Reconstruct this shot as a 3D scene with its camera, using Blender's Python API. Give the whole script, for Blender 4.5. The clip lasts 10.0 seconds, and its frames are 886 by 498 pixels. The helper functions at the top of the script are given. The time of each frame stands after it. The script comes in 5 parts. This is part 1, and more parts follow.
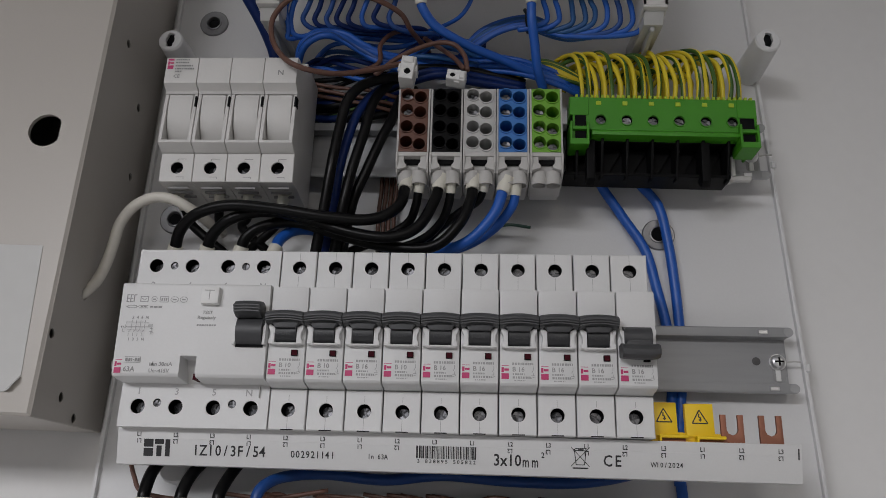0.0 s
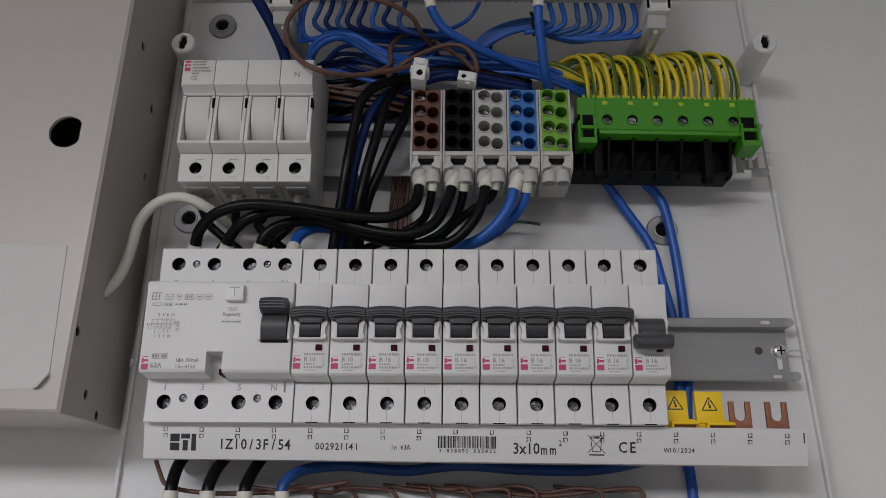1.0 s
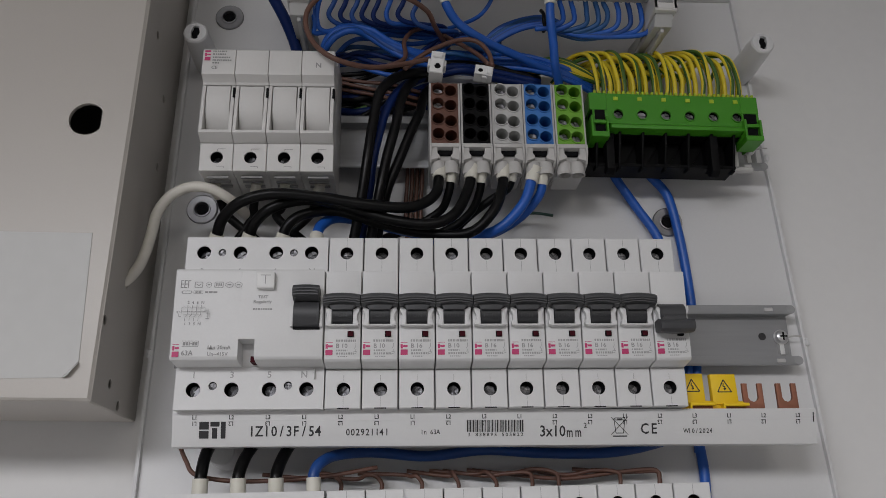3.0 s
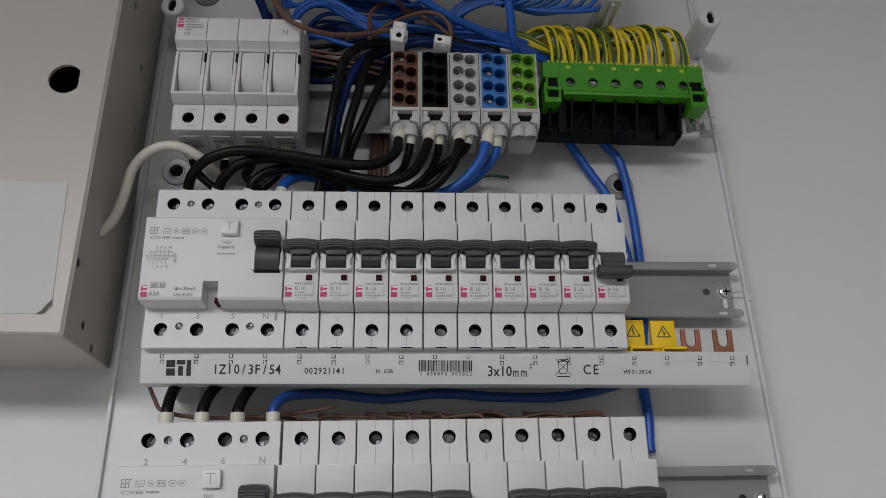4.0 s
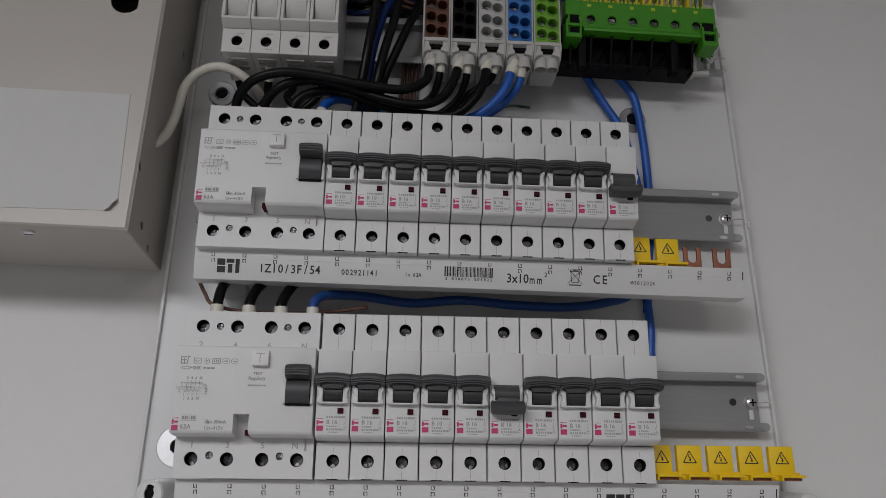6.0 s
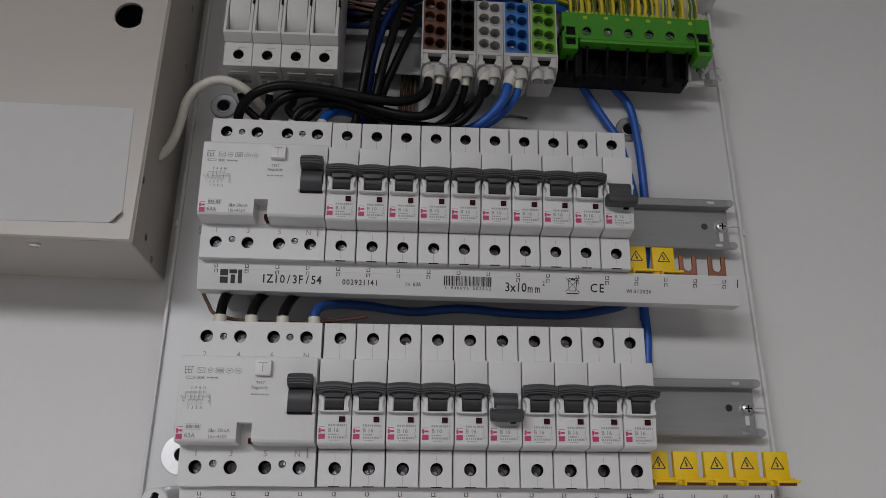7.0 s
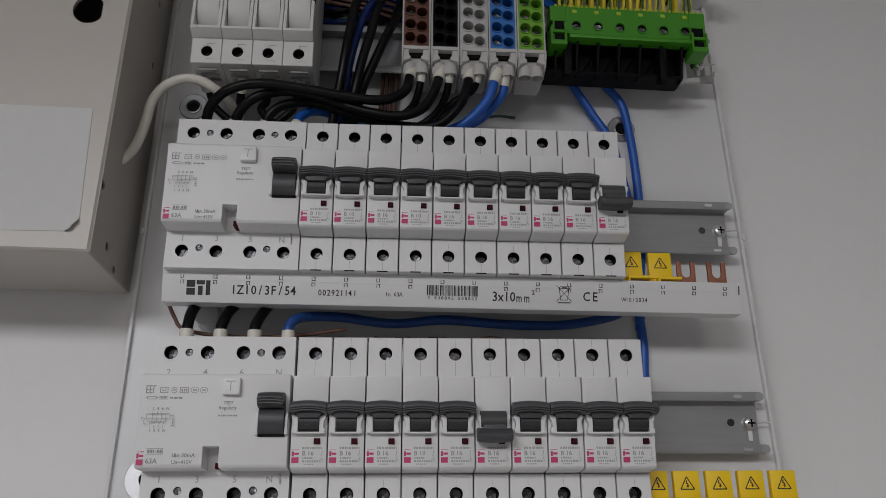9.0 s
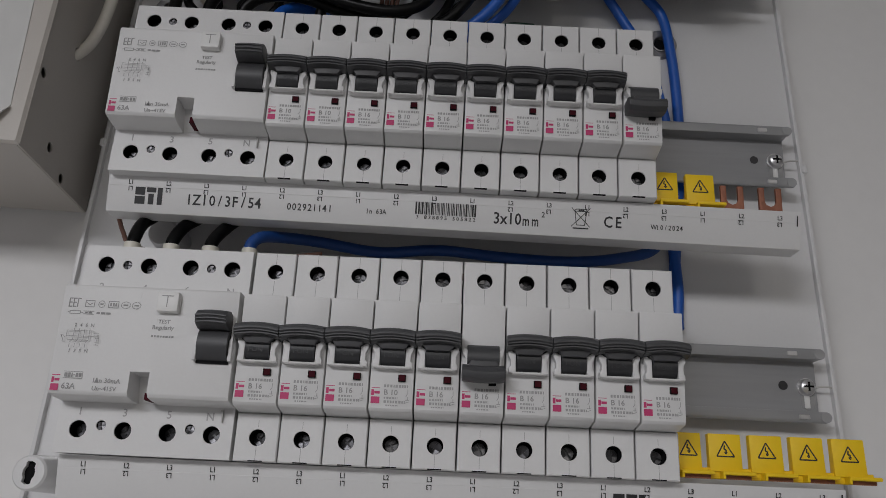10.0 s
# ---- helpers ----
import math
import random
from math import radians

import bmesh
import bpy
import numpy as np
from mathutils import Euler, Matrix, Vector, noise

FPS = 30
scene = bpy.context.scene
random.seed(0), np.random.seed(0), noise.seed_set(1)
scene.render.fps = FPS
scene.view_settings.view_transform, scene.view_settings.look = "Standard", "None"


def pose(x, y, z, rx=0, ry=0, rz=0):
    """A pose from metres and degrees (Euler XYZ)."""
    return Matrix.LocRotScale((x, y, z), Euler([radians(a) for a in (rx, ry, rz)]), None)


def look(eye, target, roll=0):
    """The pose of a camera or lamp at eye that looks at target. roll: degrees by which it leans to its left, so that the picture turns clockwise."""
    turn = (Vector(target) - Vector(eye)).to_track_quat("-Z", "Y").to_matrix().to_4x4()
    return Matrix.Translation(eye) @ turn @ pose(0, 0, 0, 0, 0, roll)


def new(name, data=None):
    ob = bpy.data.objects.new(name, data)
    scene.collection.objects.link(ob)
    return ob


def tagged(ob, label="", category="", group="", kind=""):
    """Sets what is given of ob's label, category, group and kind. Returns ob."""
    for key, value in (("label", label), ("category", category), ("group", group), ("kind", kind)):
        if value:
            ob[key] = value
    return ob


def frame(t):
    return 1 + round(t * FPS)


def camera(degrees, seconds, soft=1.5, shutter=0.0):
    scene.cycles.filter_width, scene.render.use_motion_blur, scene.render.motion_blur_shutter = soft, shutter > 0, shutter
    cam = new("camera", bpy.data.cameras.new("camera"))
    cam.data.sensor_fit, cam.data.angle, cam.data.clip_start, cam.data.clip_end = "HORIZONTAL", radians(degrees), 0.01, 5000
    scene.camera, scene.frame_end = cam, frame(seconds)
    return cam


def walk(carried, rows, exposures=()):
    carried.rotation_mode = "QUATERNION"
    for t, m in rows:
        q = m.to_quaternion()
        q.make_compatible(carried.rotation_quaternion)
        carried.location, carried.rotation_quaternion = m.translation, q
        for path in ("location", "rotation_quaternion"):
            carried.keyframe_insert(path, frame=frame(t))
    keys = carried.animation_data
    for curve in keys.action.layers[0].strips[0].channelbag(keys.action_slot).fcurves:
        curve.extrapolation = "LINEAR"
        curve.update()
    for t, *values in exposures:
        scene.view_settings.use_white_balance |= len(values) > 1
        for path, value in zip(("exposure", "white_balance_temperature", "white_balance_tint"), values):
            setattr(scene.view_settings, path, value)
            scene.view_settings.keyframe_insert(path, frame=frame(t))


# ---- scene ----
cam = camera(59.8, 10.0, 0.5)
PATH = [
    (0, (0.173, -0.421, 1.514), (0.073, 1.471, 2.153), 1.6),
    (0.5, (0.162, -0.421, 1.514), (0.093, 1.469, 2.164), 0.8),
    (1, (0.153, -0.432, 1.508), (0.114, 1.462, 2.149), 0.5),
    (1.5, (0.145, -0.444, 1.504), (0.133, 1.455, 2.129), 0.6),
    (2, (0.139, -0.46, 1.499), (0.154, 1.446, 2.103), 0.5),
    (2.2, (0.136, -0.462, 1.494), (0.167, 1.446, 2.093), 0.3),
    (3.3, (0.109, -0.431, 1.506), (0.216, 1.452, 2.172), -1.0),
    (3.5, (0.12, -0.447, 1.511), (0.223, 1.434, 2.182), -1.1),
    (3.8, (0.13, -0.449, 1.501), (0.233, 1.429, 2.18), -0.8),
    (4, (0.137, -0.45, 1.459), (0.23, 1.428, 2.14), -0.6),
    (4.2, (0.142, -0.449, 1.428), (0.231, 1.442, 2.075), 0.1),
    (4.5, (0.137, -0.447, 1.401), (0.236, 1.441, 2.055), 0.3),
    (5, (0.136, -0.445, 1.4), (0.233, 1.452, 2.027), 0.7),
    (5.5, (0.129, -0.464, 1.404), (0.209, 1.439, 2.014), 1.0),
    (5.7, (0.127, -0.472, 1.412), (0.207, 1.437, 2.004), 1.3),
    (6.8, (0.121, -0.485, 1.425), (0.195, 1.425, 2.011), 1.1),
    (7, (0.125, -0.487, 1.421), (0.202, 1.42, 2.02), 1.0),
    (7.5, (0.124, -0.495, 1.421), (0.213, 1.411, 2.02), 0.7),
    (8, (0.127, -0.492, 1.426), (0.225, 1.411, 2.033), 0.3),
    (8.5, (0.128, -0.489, 1.436), (0.237, 1.413, 2.047), -0.0),
    (9, (0.13, -0.46, 1.43), (0.233, 1.441, 2.046), 0.3),
    (9.3, (0.14, -0.434, 1.42), (0.204, 1.471, 2.025), 1.1),
    (9.5, (0.139, -0.418, 1.409), (0.187, 1.482, 2.033), 1.7),
    (9.7, (0.144, -0.4, 1.406), (0.169, 1.503, 2.02), 2.5),
    (10, (0.162, -0.381, 1.409), (0.135, 1.515, 2.042), 3.3),
]
walk(cam, [(t, look(eye, target, roll)) for t, eye, target, roll in PATH],
     exposures=((0, 0.02), (1.5, 0.0), (2.2, 0.03), (3.5, 0.03), (4.2, 0.0), (5.0, -0.33), (5.7, -0.31), (7.5, -0.27), (9.0, -0.24), (9.5, -0.24), (10.0, -0.33)))

# ---- light and room tone ----
world = bpy.data.worlds.new("world")
world.use_nodes = True
world.node_tree.nodes["Background"].inputs[0].default_value = (0.5, 0.52, 0.55, 1)
world.node_tree.nodes["Background"].inputs[1].default_value = 0.05
scene.world = world
scene.view_settings.exposure = 0.0


def ceiling_lamp(x, y, sx, sy, watts, color):
    lamp = bpy.data.lights.new("panel_light", "AREA")
    lamp.shape, lamp.size, lamp.size_y, lamp.energy = "RECTANGLE", sx, sy, watts
    lamp.color = color
    ob = new("panel_light", lamp)
    ob.matrix_world = pose(x, y, 2.02)
    return ob


ceiling_lamp(-0.6, -1.8, 0.9, 0.9, 40, (0.98, 0.98, 1.03))
# Added fill lamp that lightens the right side; no such source is known.
ceiling_lamp(0.5, -1.8, 0.6, 0.6, 7, (1.0, 0.94, 0.87))


# ---- materials ----
def material(name, color, rough=0.5, metal=0.0, vary=0.06, grain=180.0, bump=0.08, stain=9.0, sheen=0.5, streak=None):
    """Base colour varied at two scales, with a fine relief."""
    m = bpy.data.materials.new(name)
    m.use_nodes = True
    nt = m.node_tree
    bsdf = nt.nodes["Principled BSDF"]
    coord = nt.nodes.new("ShaderNodeTexCoord")
    mapping = nt.nodes.new("ShaderNodeMapping")
    nt.links.new(coord.outputs["Object"], mapping.inputs["Vector"])
    if streak:
        mapping.inputs["Scale"].default_value = streak
    fine = nt.nodes.new("ShaderNodeTexNoise")
    fine.inputs["Scale"].default_value, fine.inputs["Detail"].default_value = grain, 4
    broad = nt.nodes.new("ShaderNodeTexNoise")
    broad.inputs["Scale"].default_value, broad.inputs["Detail"].default_value = stain, 3
    info = nt.nodes.new("ShaderNodeObjectInfo")
    for n in (fine, broad):
        nt.links.new(mapping.outputs["Vector"], n.inputs["Vector"])
    mix = nt.nodes.new("ShaderNodeMath")
    mix.operation = "ADD"
    nt.links.new(fine.outputs["Fac"], mix.inputs[0])
    nt.links.new(broad.outputs["Fac"], mix.inputs[1])
    add = nt.nodes.new("ShaderNodeMath")
    add.operation = "MULTIPLY_ADD"
    nt.links.new(info.outputs["Random"], add.inputs[0])
    add.inputs[1].default_value = 0.35
    nt.links.new(mix.outputs[0], add.inputs[2])
    ramp = nt.nodes.new("ShaderNodeMapRange")
    ramp.inputs["From Min"].default_value, ramp.inputs["From Max"].default_value = 0.6, 1.8
    ramp.inputs["To Min"].default_value, ramp.inputs["To Max"].default_value = 1 - vary, 1 + vary
    nt.links.new(add.outputs[0], ramp.inputs["Value"])
    tint = nt.nodes.new("ShaderNodeVectorMath")
    tint.operation = "SCALE"
    tint.inputs[0].default_value = color
    nt.links.new(ramp.outputs["Result"], tint.inputs["Scale"])
    nt.links.new(tint.outputs["Vector"], bsdf.inputs["Base Color"])
    rr = nt.nodes.new("ShaderNodeMapRange")
    rr.inputs["To Min"].default_value, rr.inputs["To Max"].default_value = max(rough - 0.08, 0.03), min(rough + 0.1, 1)
    nt.links.new(broad.outputs["Fac"], rr.inputs["Value"])
    nt.links.new(rr.outputs["Result"], bsdf.inputs["Roughness"])
    bsdf.inputs["Metallic"].default_value = metal
    bsdf.inputs["Specular IOR Level"].default_value = sheen
    if bump:
        b = nt.nodes.new("ShaderNodeBump")
        b.inputs["Strength"].default_value, b.inputs["Distance"].default_value = bump, 0.0004
        nt.links.new(fine.outputs["Fac"], b.inputs["Height"])
        nt.links.new(b.outputs["Normal"], bsdf.inputs["Normal"])
    return m


HOUSING = material("pale_grey_plastic", (0.695, 0.695, 0.695), 0.42, grain=900, bump=0.05, vary=0.03)
HOUSING2 = material("fuse_grey_plastic", (0.64, 0.63, 0.615), 0.45, grain=900, bump=0.05, vary=0.03)
BUTTON = material("white_button_plastic", (0.74, 0.74, 0.73), 0.38, grain=900, bump=0.04, vary=0.03)
LEVER = material("slate_grey_plastic", (0.052, 0.053, 0.057), 0.45, grain=700, bump=0.08, vary=0.08)
LEVERDARK = material("dark_drum_plastic", (0.026, 0.027, 0.030), 0.42, grain=700, bump=0.08, vary=0.08)
# Grey of joints; on hollows and the strip's underside it paints shade.
SEAM = material("seam_and_hollow_shade_grey", (0.30, 0.30, 0.30), 0.7, bump=0)
# Near-black for recesses, their shade put into the colour, and small black parts.
WELL = material("recess_shade_and_black_parts", (0.006, 0.006, 0.007), 0.7, sheen=0.1, grain=500)
SCREW = material("zinc_screw", (0.085, 0.085, 0.09), 0.3, metal=1.0, grain=600, vary=0.15, bump=0.15)
SMALLSCREW = material("small_zinc_screw", (0.20, 0.20, 0.21), 0.42, metal=1.0, grain=600, vary=0.15, bump=0.15)
RAIL = material("galvanised_rail", (0.37, 0.375, 0.385), 0.45, metal=0.5, grain=400, vary=0.10, bump=0.06, stain=14, streak=(0.08, 1, 1))
BRIGHTZINC = material("bright_zinc", (0.72, 0.72, 0.73), 0.33, metal=1.0, grain=300, vary=0.12)
ZINC = material("zinc_washer", (0.30, 0.30, 0.31), 0.42, metal=1.0, grain=300, vary=0.12)
INKGREY = material("grey_print", (0.27, 0.27, 0.27), 0.6, bump=0, vary=0.04)
INKPALE = material("pale_grey_print", (0.37, 0.37, 0.37), 0.6, bump=0, vary=0.04)
INKMID = material("mid_grey_print", (0.31, 0.31, 0.31), 0.6, bump=0, vary=0.04)
INK = material("black_print", (0.025, 0.025, 0.027), 0.5, bump=0)
MAGENTA = material("magenta_print", (0.52, 0.035, 0.15), 0.5, bump=0)
LEVERMARK = material("faint_lever_print", (0.036, 0.037, 0.041), 0.45, bump=0)
FLAG = material("dark_red_flag", (0.05, 0.003, 0.008), 0.7, sheen=0.15, bump=0)
PVC = dict(grain=260, bump=0.05, vary=0.12, stain=30)
BLACK = material("black_cable_sheath", (0.003, 0.003, 0.0034), 0.32, sheen=0.2, **PVC)
BLUE = material("blue_cable_sheath", (0.013, 0.10, 0.45), 0.38, **PVC)
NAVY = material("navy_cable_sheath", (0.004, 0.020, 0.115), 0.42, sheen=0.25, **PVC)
# Deeper than BLUE: carries the busbar's shade on the long cable.
DEEPBLUE = material("shaded_and_deep_blue_sheath", (0.010, 0.062, 0.26), 0.4, **PVC)
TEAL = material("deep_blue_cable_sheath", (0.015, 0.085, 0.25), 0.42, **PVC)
BROWN = material("brown_cable_sheath", (0.13, 0.062, 0.044), 0.45, **PVC)
YELLOWWIRE = material("yellow_cable_sheath", (0.74, 0.58, 0.03), 0.42, **PVC)
GREENWIRE = material("green_cable_sheath", (0.055, 0.13, 0.02), 0.42, **PVC)
CREAM = material("cream_cable_sheath", (0.76, 0.73, 0.66), 0.45, **PVC)
DKGREEN = material("dark_green_nylon", (0.02, 0.06, 0.045), 0.45, bump=0)
FERRULE = material("cream_ferrule_plastic", (0.70, 0.68, 0.60), 0.4, grain=400)
COPPER = material("copper", (0.33, 0.14, 0.09), 0.5, metal=0.5, grain=350, vary=0.18, stain=40)
CAP = material("yellow_plastic", (0.88, 0.585, 0.008), 0.4, grain=700, vary=0.04)
GREEN = material("green_plastic", (0.05, 0.26, 0.010), 0.4, grain=700, vary=0.06)
LIME = material("lime_plastic", (0.16, 0.39, 0.03), 0.4, grain=700, vary=0.06)
LIMEEDGE = material("yellow_green_plastic", (0.42, 0.55, 0.03), 0.4, grain=700, vary=0.05)
BROWNP = material("brown_plastic", (0.115, 0.042, 0.024), 0.42, grain=700)
BLACKP = material("black_plastic", (0.004, 0.004, 0.0045), 0.5, sheen=0.12, grain=700)
GREYP = material("light_grey_plastic", (0.50, 0.50, 0.49), 0.45, grain=700, vary=0.04)
BLUEP = material("blue_plastic", (0.035, 0.17, 0.48), 0.4, grain=700)
BLOCKBODY = material("translucent_grey_plastic", (0.50, 0.49, 0.475), 0.4, grain=700, vary=0.05)
STEELBOX = material("beige_white_powder_coat", (0.47, 0.44, 0.405), 0.36, grain=1100, bump=0.10, vary=0.03, stain=5)
PAPER = material("white_label_paper", (0.58, 0.58, 0.57), 0.6, grain=120, bump=0.08, vary=0.04, stain=25)
TRAY = material("white_moulded_plastic", (0.68, 0.68, 0.685), 0.36, grain=800, bump=0.06, vary=0.03, stain=6)
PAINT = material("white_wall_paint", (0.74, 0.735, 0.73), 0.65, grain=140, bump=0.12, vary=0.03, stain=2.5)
# Unseen walls only: darker than PAINT to hold back bounced fill light.
FILLCUT = material("fill_cutting_wall_grey", (0.30, 0.295, 0.29), 0.65, grain=140, bump=0.12, vary=0.03, stain=2.5)
FLOORING = material("grey_floor", (0.50, 0.49, 0.48), 0.5, grain=60)
GLOW = bpy.data.materials.new("lamp_diffuser")
GLOW.use_nodes = True
GLOW.node_tree.nodes["Principled BSDF"].inputs["Emission Color"].default_value = (1, 0.97, 0.93, 1)
GLOW.node_tree.nodes["Principled BSDF"].inputs["Emission Strength"].default_value = 2.0


# ---- mesh helpers: shapes in millimetres ----
def finish(name, bm, mats, smooth=False):
    bmesh.ops.remove_doubles(bm, verts=bm.verts, dist=0.002)
    bmesh.ops.recalc_face_normals(bm, faces=bm.faces)
    for v in bm.verts:
        v.co *= 0.001
    me = bpy.data.meshes.new(name)
    bm.to_mesh(me)
    bm.free()
    for m in mats if isinstance(mats, (tuple, list)) else (mats,):
        me.materials.append(m)
    for p in me.polygons:
        p.use_smooth = name != "housing"
    if not smooth:
        me.set_sharp_from_angle(angle=radians(24))
    return me


def part(name, shape, mats=None, parent=None, label="", at=None, smooth=False):
    """One mesh object, from a bmesh in millimetres or a ready mesh, under parent."""
    me = finish(name, shape, mats, smooth) if isinstance(shape, bmesh.types.BMesh) else shape
    ob = new(name, me)
    if at is not None:
        ob.matrix_basis = at
    if parent is not None:
        ob.parent = parent
    if label:
        ob["label"] = label
    return ob


def thing(name, x, y, z, label, category, group="", kind="", lean=0):
    ob = new(name)
    ob.empty_display_size = 0.01
    ob.matrix_basis = pose(x / 1000, y / 1000, z / 1000, 0, lean, 0)
    return tagged(ob, label, category, group, kind)


def mm(x, y, z, rx=0, ry=0, rz=0):
    return pose(x / 1000, y / 1000, z / 1000, rx, ry, rz)


def slab(bm, x0, x1, y0, y1, z0, z1, bevel=0.0, segments=1):
    made = bmesh.ops.create_cube(bm, size=1)["verts"]
    for v in made:
        v.co = Vector(((x0 + x1) / 2 + v.co.x * (x1 - x0), (y0 + y1) / 2 + v.co.y * (y1 - y0), (z0 + z1) / 2 + v.co.z * (z1 - z0)))
    if bevel:
        edges = list({e for v in made for e in v.link_edges})
        bmesh.ops.bevel(bm, geom=edges, offset=bevel, segments=segments, affect="EDGES", profile=0.6)
    return bm


def prism(bm, profile, x0, x1, bevel=0.0, bow=None, steps=1, keep=None):
    """A closed profile of (y, z) drawn out along x; bow(x) lifts it on the way."""
    rings = []
    for i in range(steps + 1):
        x = x0 + (x1 - x0) * i / steps
        lift = bow((2 * i / steps) - 1) if bow else 0
        rings.append([bm.verts.new((x, y, z + lift)) for y, z in profile])
    n, faces = len(profile), []
    for a, b in zip(rings, rings[1:]):
        for k in range(n):
            faces.append(bm.faces.new((a[k], a[(k + 1) % n], b[(k + 1) % n], b[k])))
    faces += [bm.faces.new(rings[0][::-1]), bm.faces.new(rings[-1])]
    if bevel:
        bmesh.ops.recalc_face_normals(bm, faces=faces)
        edges = [e for e in {e for f in faces for e in f.edges} if e.calc_face_angle(0) > 0.35 and not (keep and keep((e.verts[0].co + e.verts[1].co) / 2))]
        bmesh.ops.bevel(bm, geom=edges, offset=bevel, segments=2, affect="EDGES", profile=0.6)
    return bm


def plate_xz(bm, outline, y0, y1, bevel=0.0):
    """A closed outline of (x, z) with thickness from y0 to y1."""
    a = [bm.verts.new((x, y0, z)) for x, z in outline]
    b = [bm.verts.new((x, y1, z)) for x, z in outline]
    n = len(outline)
    faces = [bm.faces.new(a), bm.faces.new(b[::-1])]
    faces += [bm.faces.new((a[k], b[k], b[(k + 1) % n], a[(k + 1) % n])) for k in range(n)]
    if bevel:
        bmesh.ops.recalc_face_normals(bm, faces=faces)
        edges = list({e for f in faces[:1] for e in f.edges})
        bmesh.ops.bevel(bm, geom=edges, offset=bevel, segments=2, affect="EDGES", profile=0.6)
    return bm


def drum(bm, x, y, z, r, y1, n=20, r1=None, axis="y", cap=True):
    """A cylinder from (x, y, z) to the same place at y1 (or along z or x)."""
    r1 = r if r1 is None else r1
    rings = []
    for h, rad in ((y if axis == "y" else z if axis == "z" else x, r), (y1, r1)):
        ring = []
        for k in range(n):
            c, s = math.cos(2 * math.pi * k / n) * rad, math.sin(2 * math.pi * k / n) * rad
            ring.append(bm.verts.new((x + c, h, z + s) if axis == "y" else (x + c, y + s, h) if axis == "z" else (h, y + c, z + s)))
        rings.append(ring)
    a, b = rings
    for k in range(n):
        bm.faces.new((a[k], a[(k + 1) % n], b[(k + 1) % n], b[k]))
    if cap:
        bm.faces.new(a), bm.faces.new(b[::-1])
    return bm


def holed(bm, u0, u1, v0, v1, w0, w1, cu, cv, r, chamfer=0.0, place=lambda u, v, w: (u, w, v), n=20, flat=None):
    """A slab with a round hole; front at w0, back at w1. flat: the hole is cut straight past that u."""
    angles = [2 * math.pi * k / n for k in range(n)]
    angles += [math.atan2(v - cv, u - cu) % (2 * math.pi) for u in (u0, u1) for v in (v0, v1)]
    angles = sorted(angles)
    outer, inner = [], []
    for a in angles:
        c, s = math.cos(a), math.sin(a)
        reach = min(((u1 if c > 0 else u0) - cu) / c if abs(c) > 1e-9 else 1e9, ((v1 if s > 0 else v0) - cv) / s if abs(s) > 1e-9 else 1e9)
        outer.append((cu + c * reach, cv + s * reach))
        inner.append((min(cu + c * r, flat) if flat else cu + c * r, cv + s * r))
    trim = [(min(max(u, u0 + chamfer), u1 - chamfer), min(max(v, v0 + chamfer), v1 - chamfer)) for u, v in outer]
    step = chamfer if w1 > w0 else -chamfer
    rings = [[bm.verts.new(place(u, v, w)) for u, v in ring] for ring, w in
             ((outer, w1), (outer, w0 + step), (trim, w0), (inner, w0), (inner, w1))]
    m = len(angles)
    for a, b in zip(rings, rings[1:]):
        for k in range(m):
            q = (a[k], a[(k + 1) % m], b[(k + 1) % m], b[k])
            if len({tuple(round(c, 5) for c in v.co) for v in q}) > 2:
                bm.faces.new(q)
    return bm


def spline(points, steps=8):
    """Catmull-Rom through the points."""
    p = [Vector(q) for q in points]
    p = [p[0] * 2 - p[1]] + p + [p[-1] * 2 - p[-2]]
    out = []
    for i in range(1, len(p) - 2):
        a, b, c, d = p[i - 1:i + 3]
        for k in range(steps):
            t = k / steps
            out.append(0.5 * (2 * b + (c - a) * t + (2 * a - 5 * b + 4 * c - d) * t * t + (3 * b - a - 3 * c + d) * t ** 3))
    return out + [p[-2]]


def sweep(bm, line, r, n=10, twist=0.0, stripes=0, turn=0.0):
    """A round tube along a line; its first stripes faces take material 1."""
    up, rings = Vector((0.3, 1, 0.2)), []
    for i, q in enumerate(line):
        way = (line[min(i + 1, len(line) - 1)] - line[max(i - 1, 0)]).normalized()
        side = way.cross(up).normalized()
        up = side.cross(way).normalized()
        ring = []
        for k in range(n):
            a = 2 * math.pi * k / n + turn
            ring.append(bm.verts.new(q + (side * math.cos(a) + up * math.sin(a)) * r))
        rings.append(ring)
        turn += twist
    for a, b in zip(rings, rings[1:]):
        for k in range(n):
            f = bm.faces.new((a[k], a[(k + 1) % n], b[(k + 1) % n], b[k]))
            f.material_index = 1 if k < stripes else 0
    bm.faces.new(rings[0][::-1]), bm.faces.new(rings[-1])
    return bm


LETTERS = {}


def lettering(text, height, mat, squeeze=1.0, bold=0.022):
    """Printed words as a flat mesh in the xz plane, facing -y, middle left at its origin."""
    key = (text, height, mat.name, squeeze)
    if key not in LETTERS:
        c = bpy.data.curves.new("print", "FONT")
        c.body, c.size, c.align_y = text, height / 0.72, "CENTER"
        c.resolution_u, c.offset = 2, height * bold
        ob = new("print", c)
        me = bpy.data.meshes.new_from_object(ob.evaluated_get(bpy.context.evaluated_depsgraph_get()))
        bpy.data.objects.remove(ob)
        for v in me.vertices:
            v.co = Vector((v.co.x * squeeze, 0, v.co.y)) * 0.001
        me.materials.clear()
        me.materials.append(mat)
        LETTERS[key] = me
    return LETTERS[key]


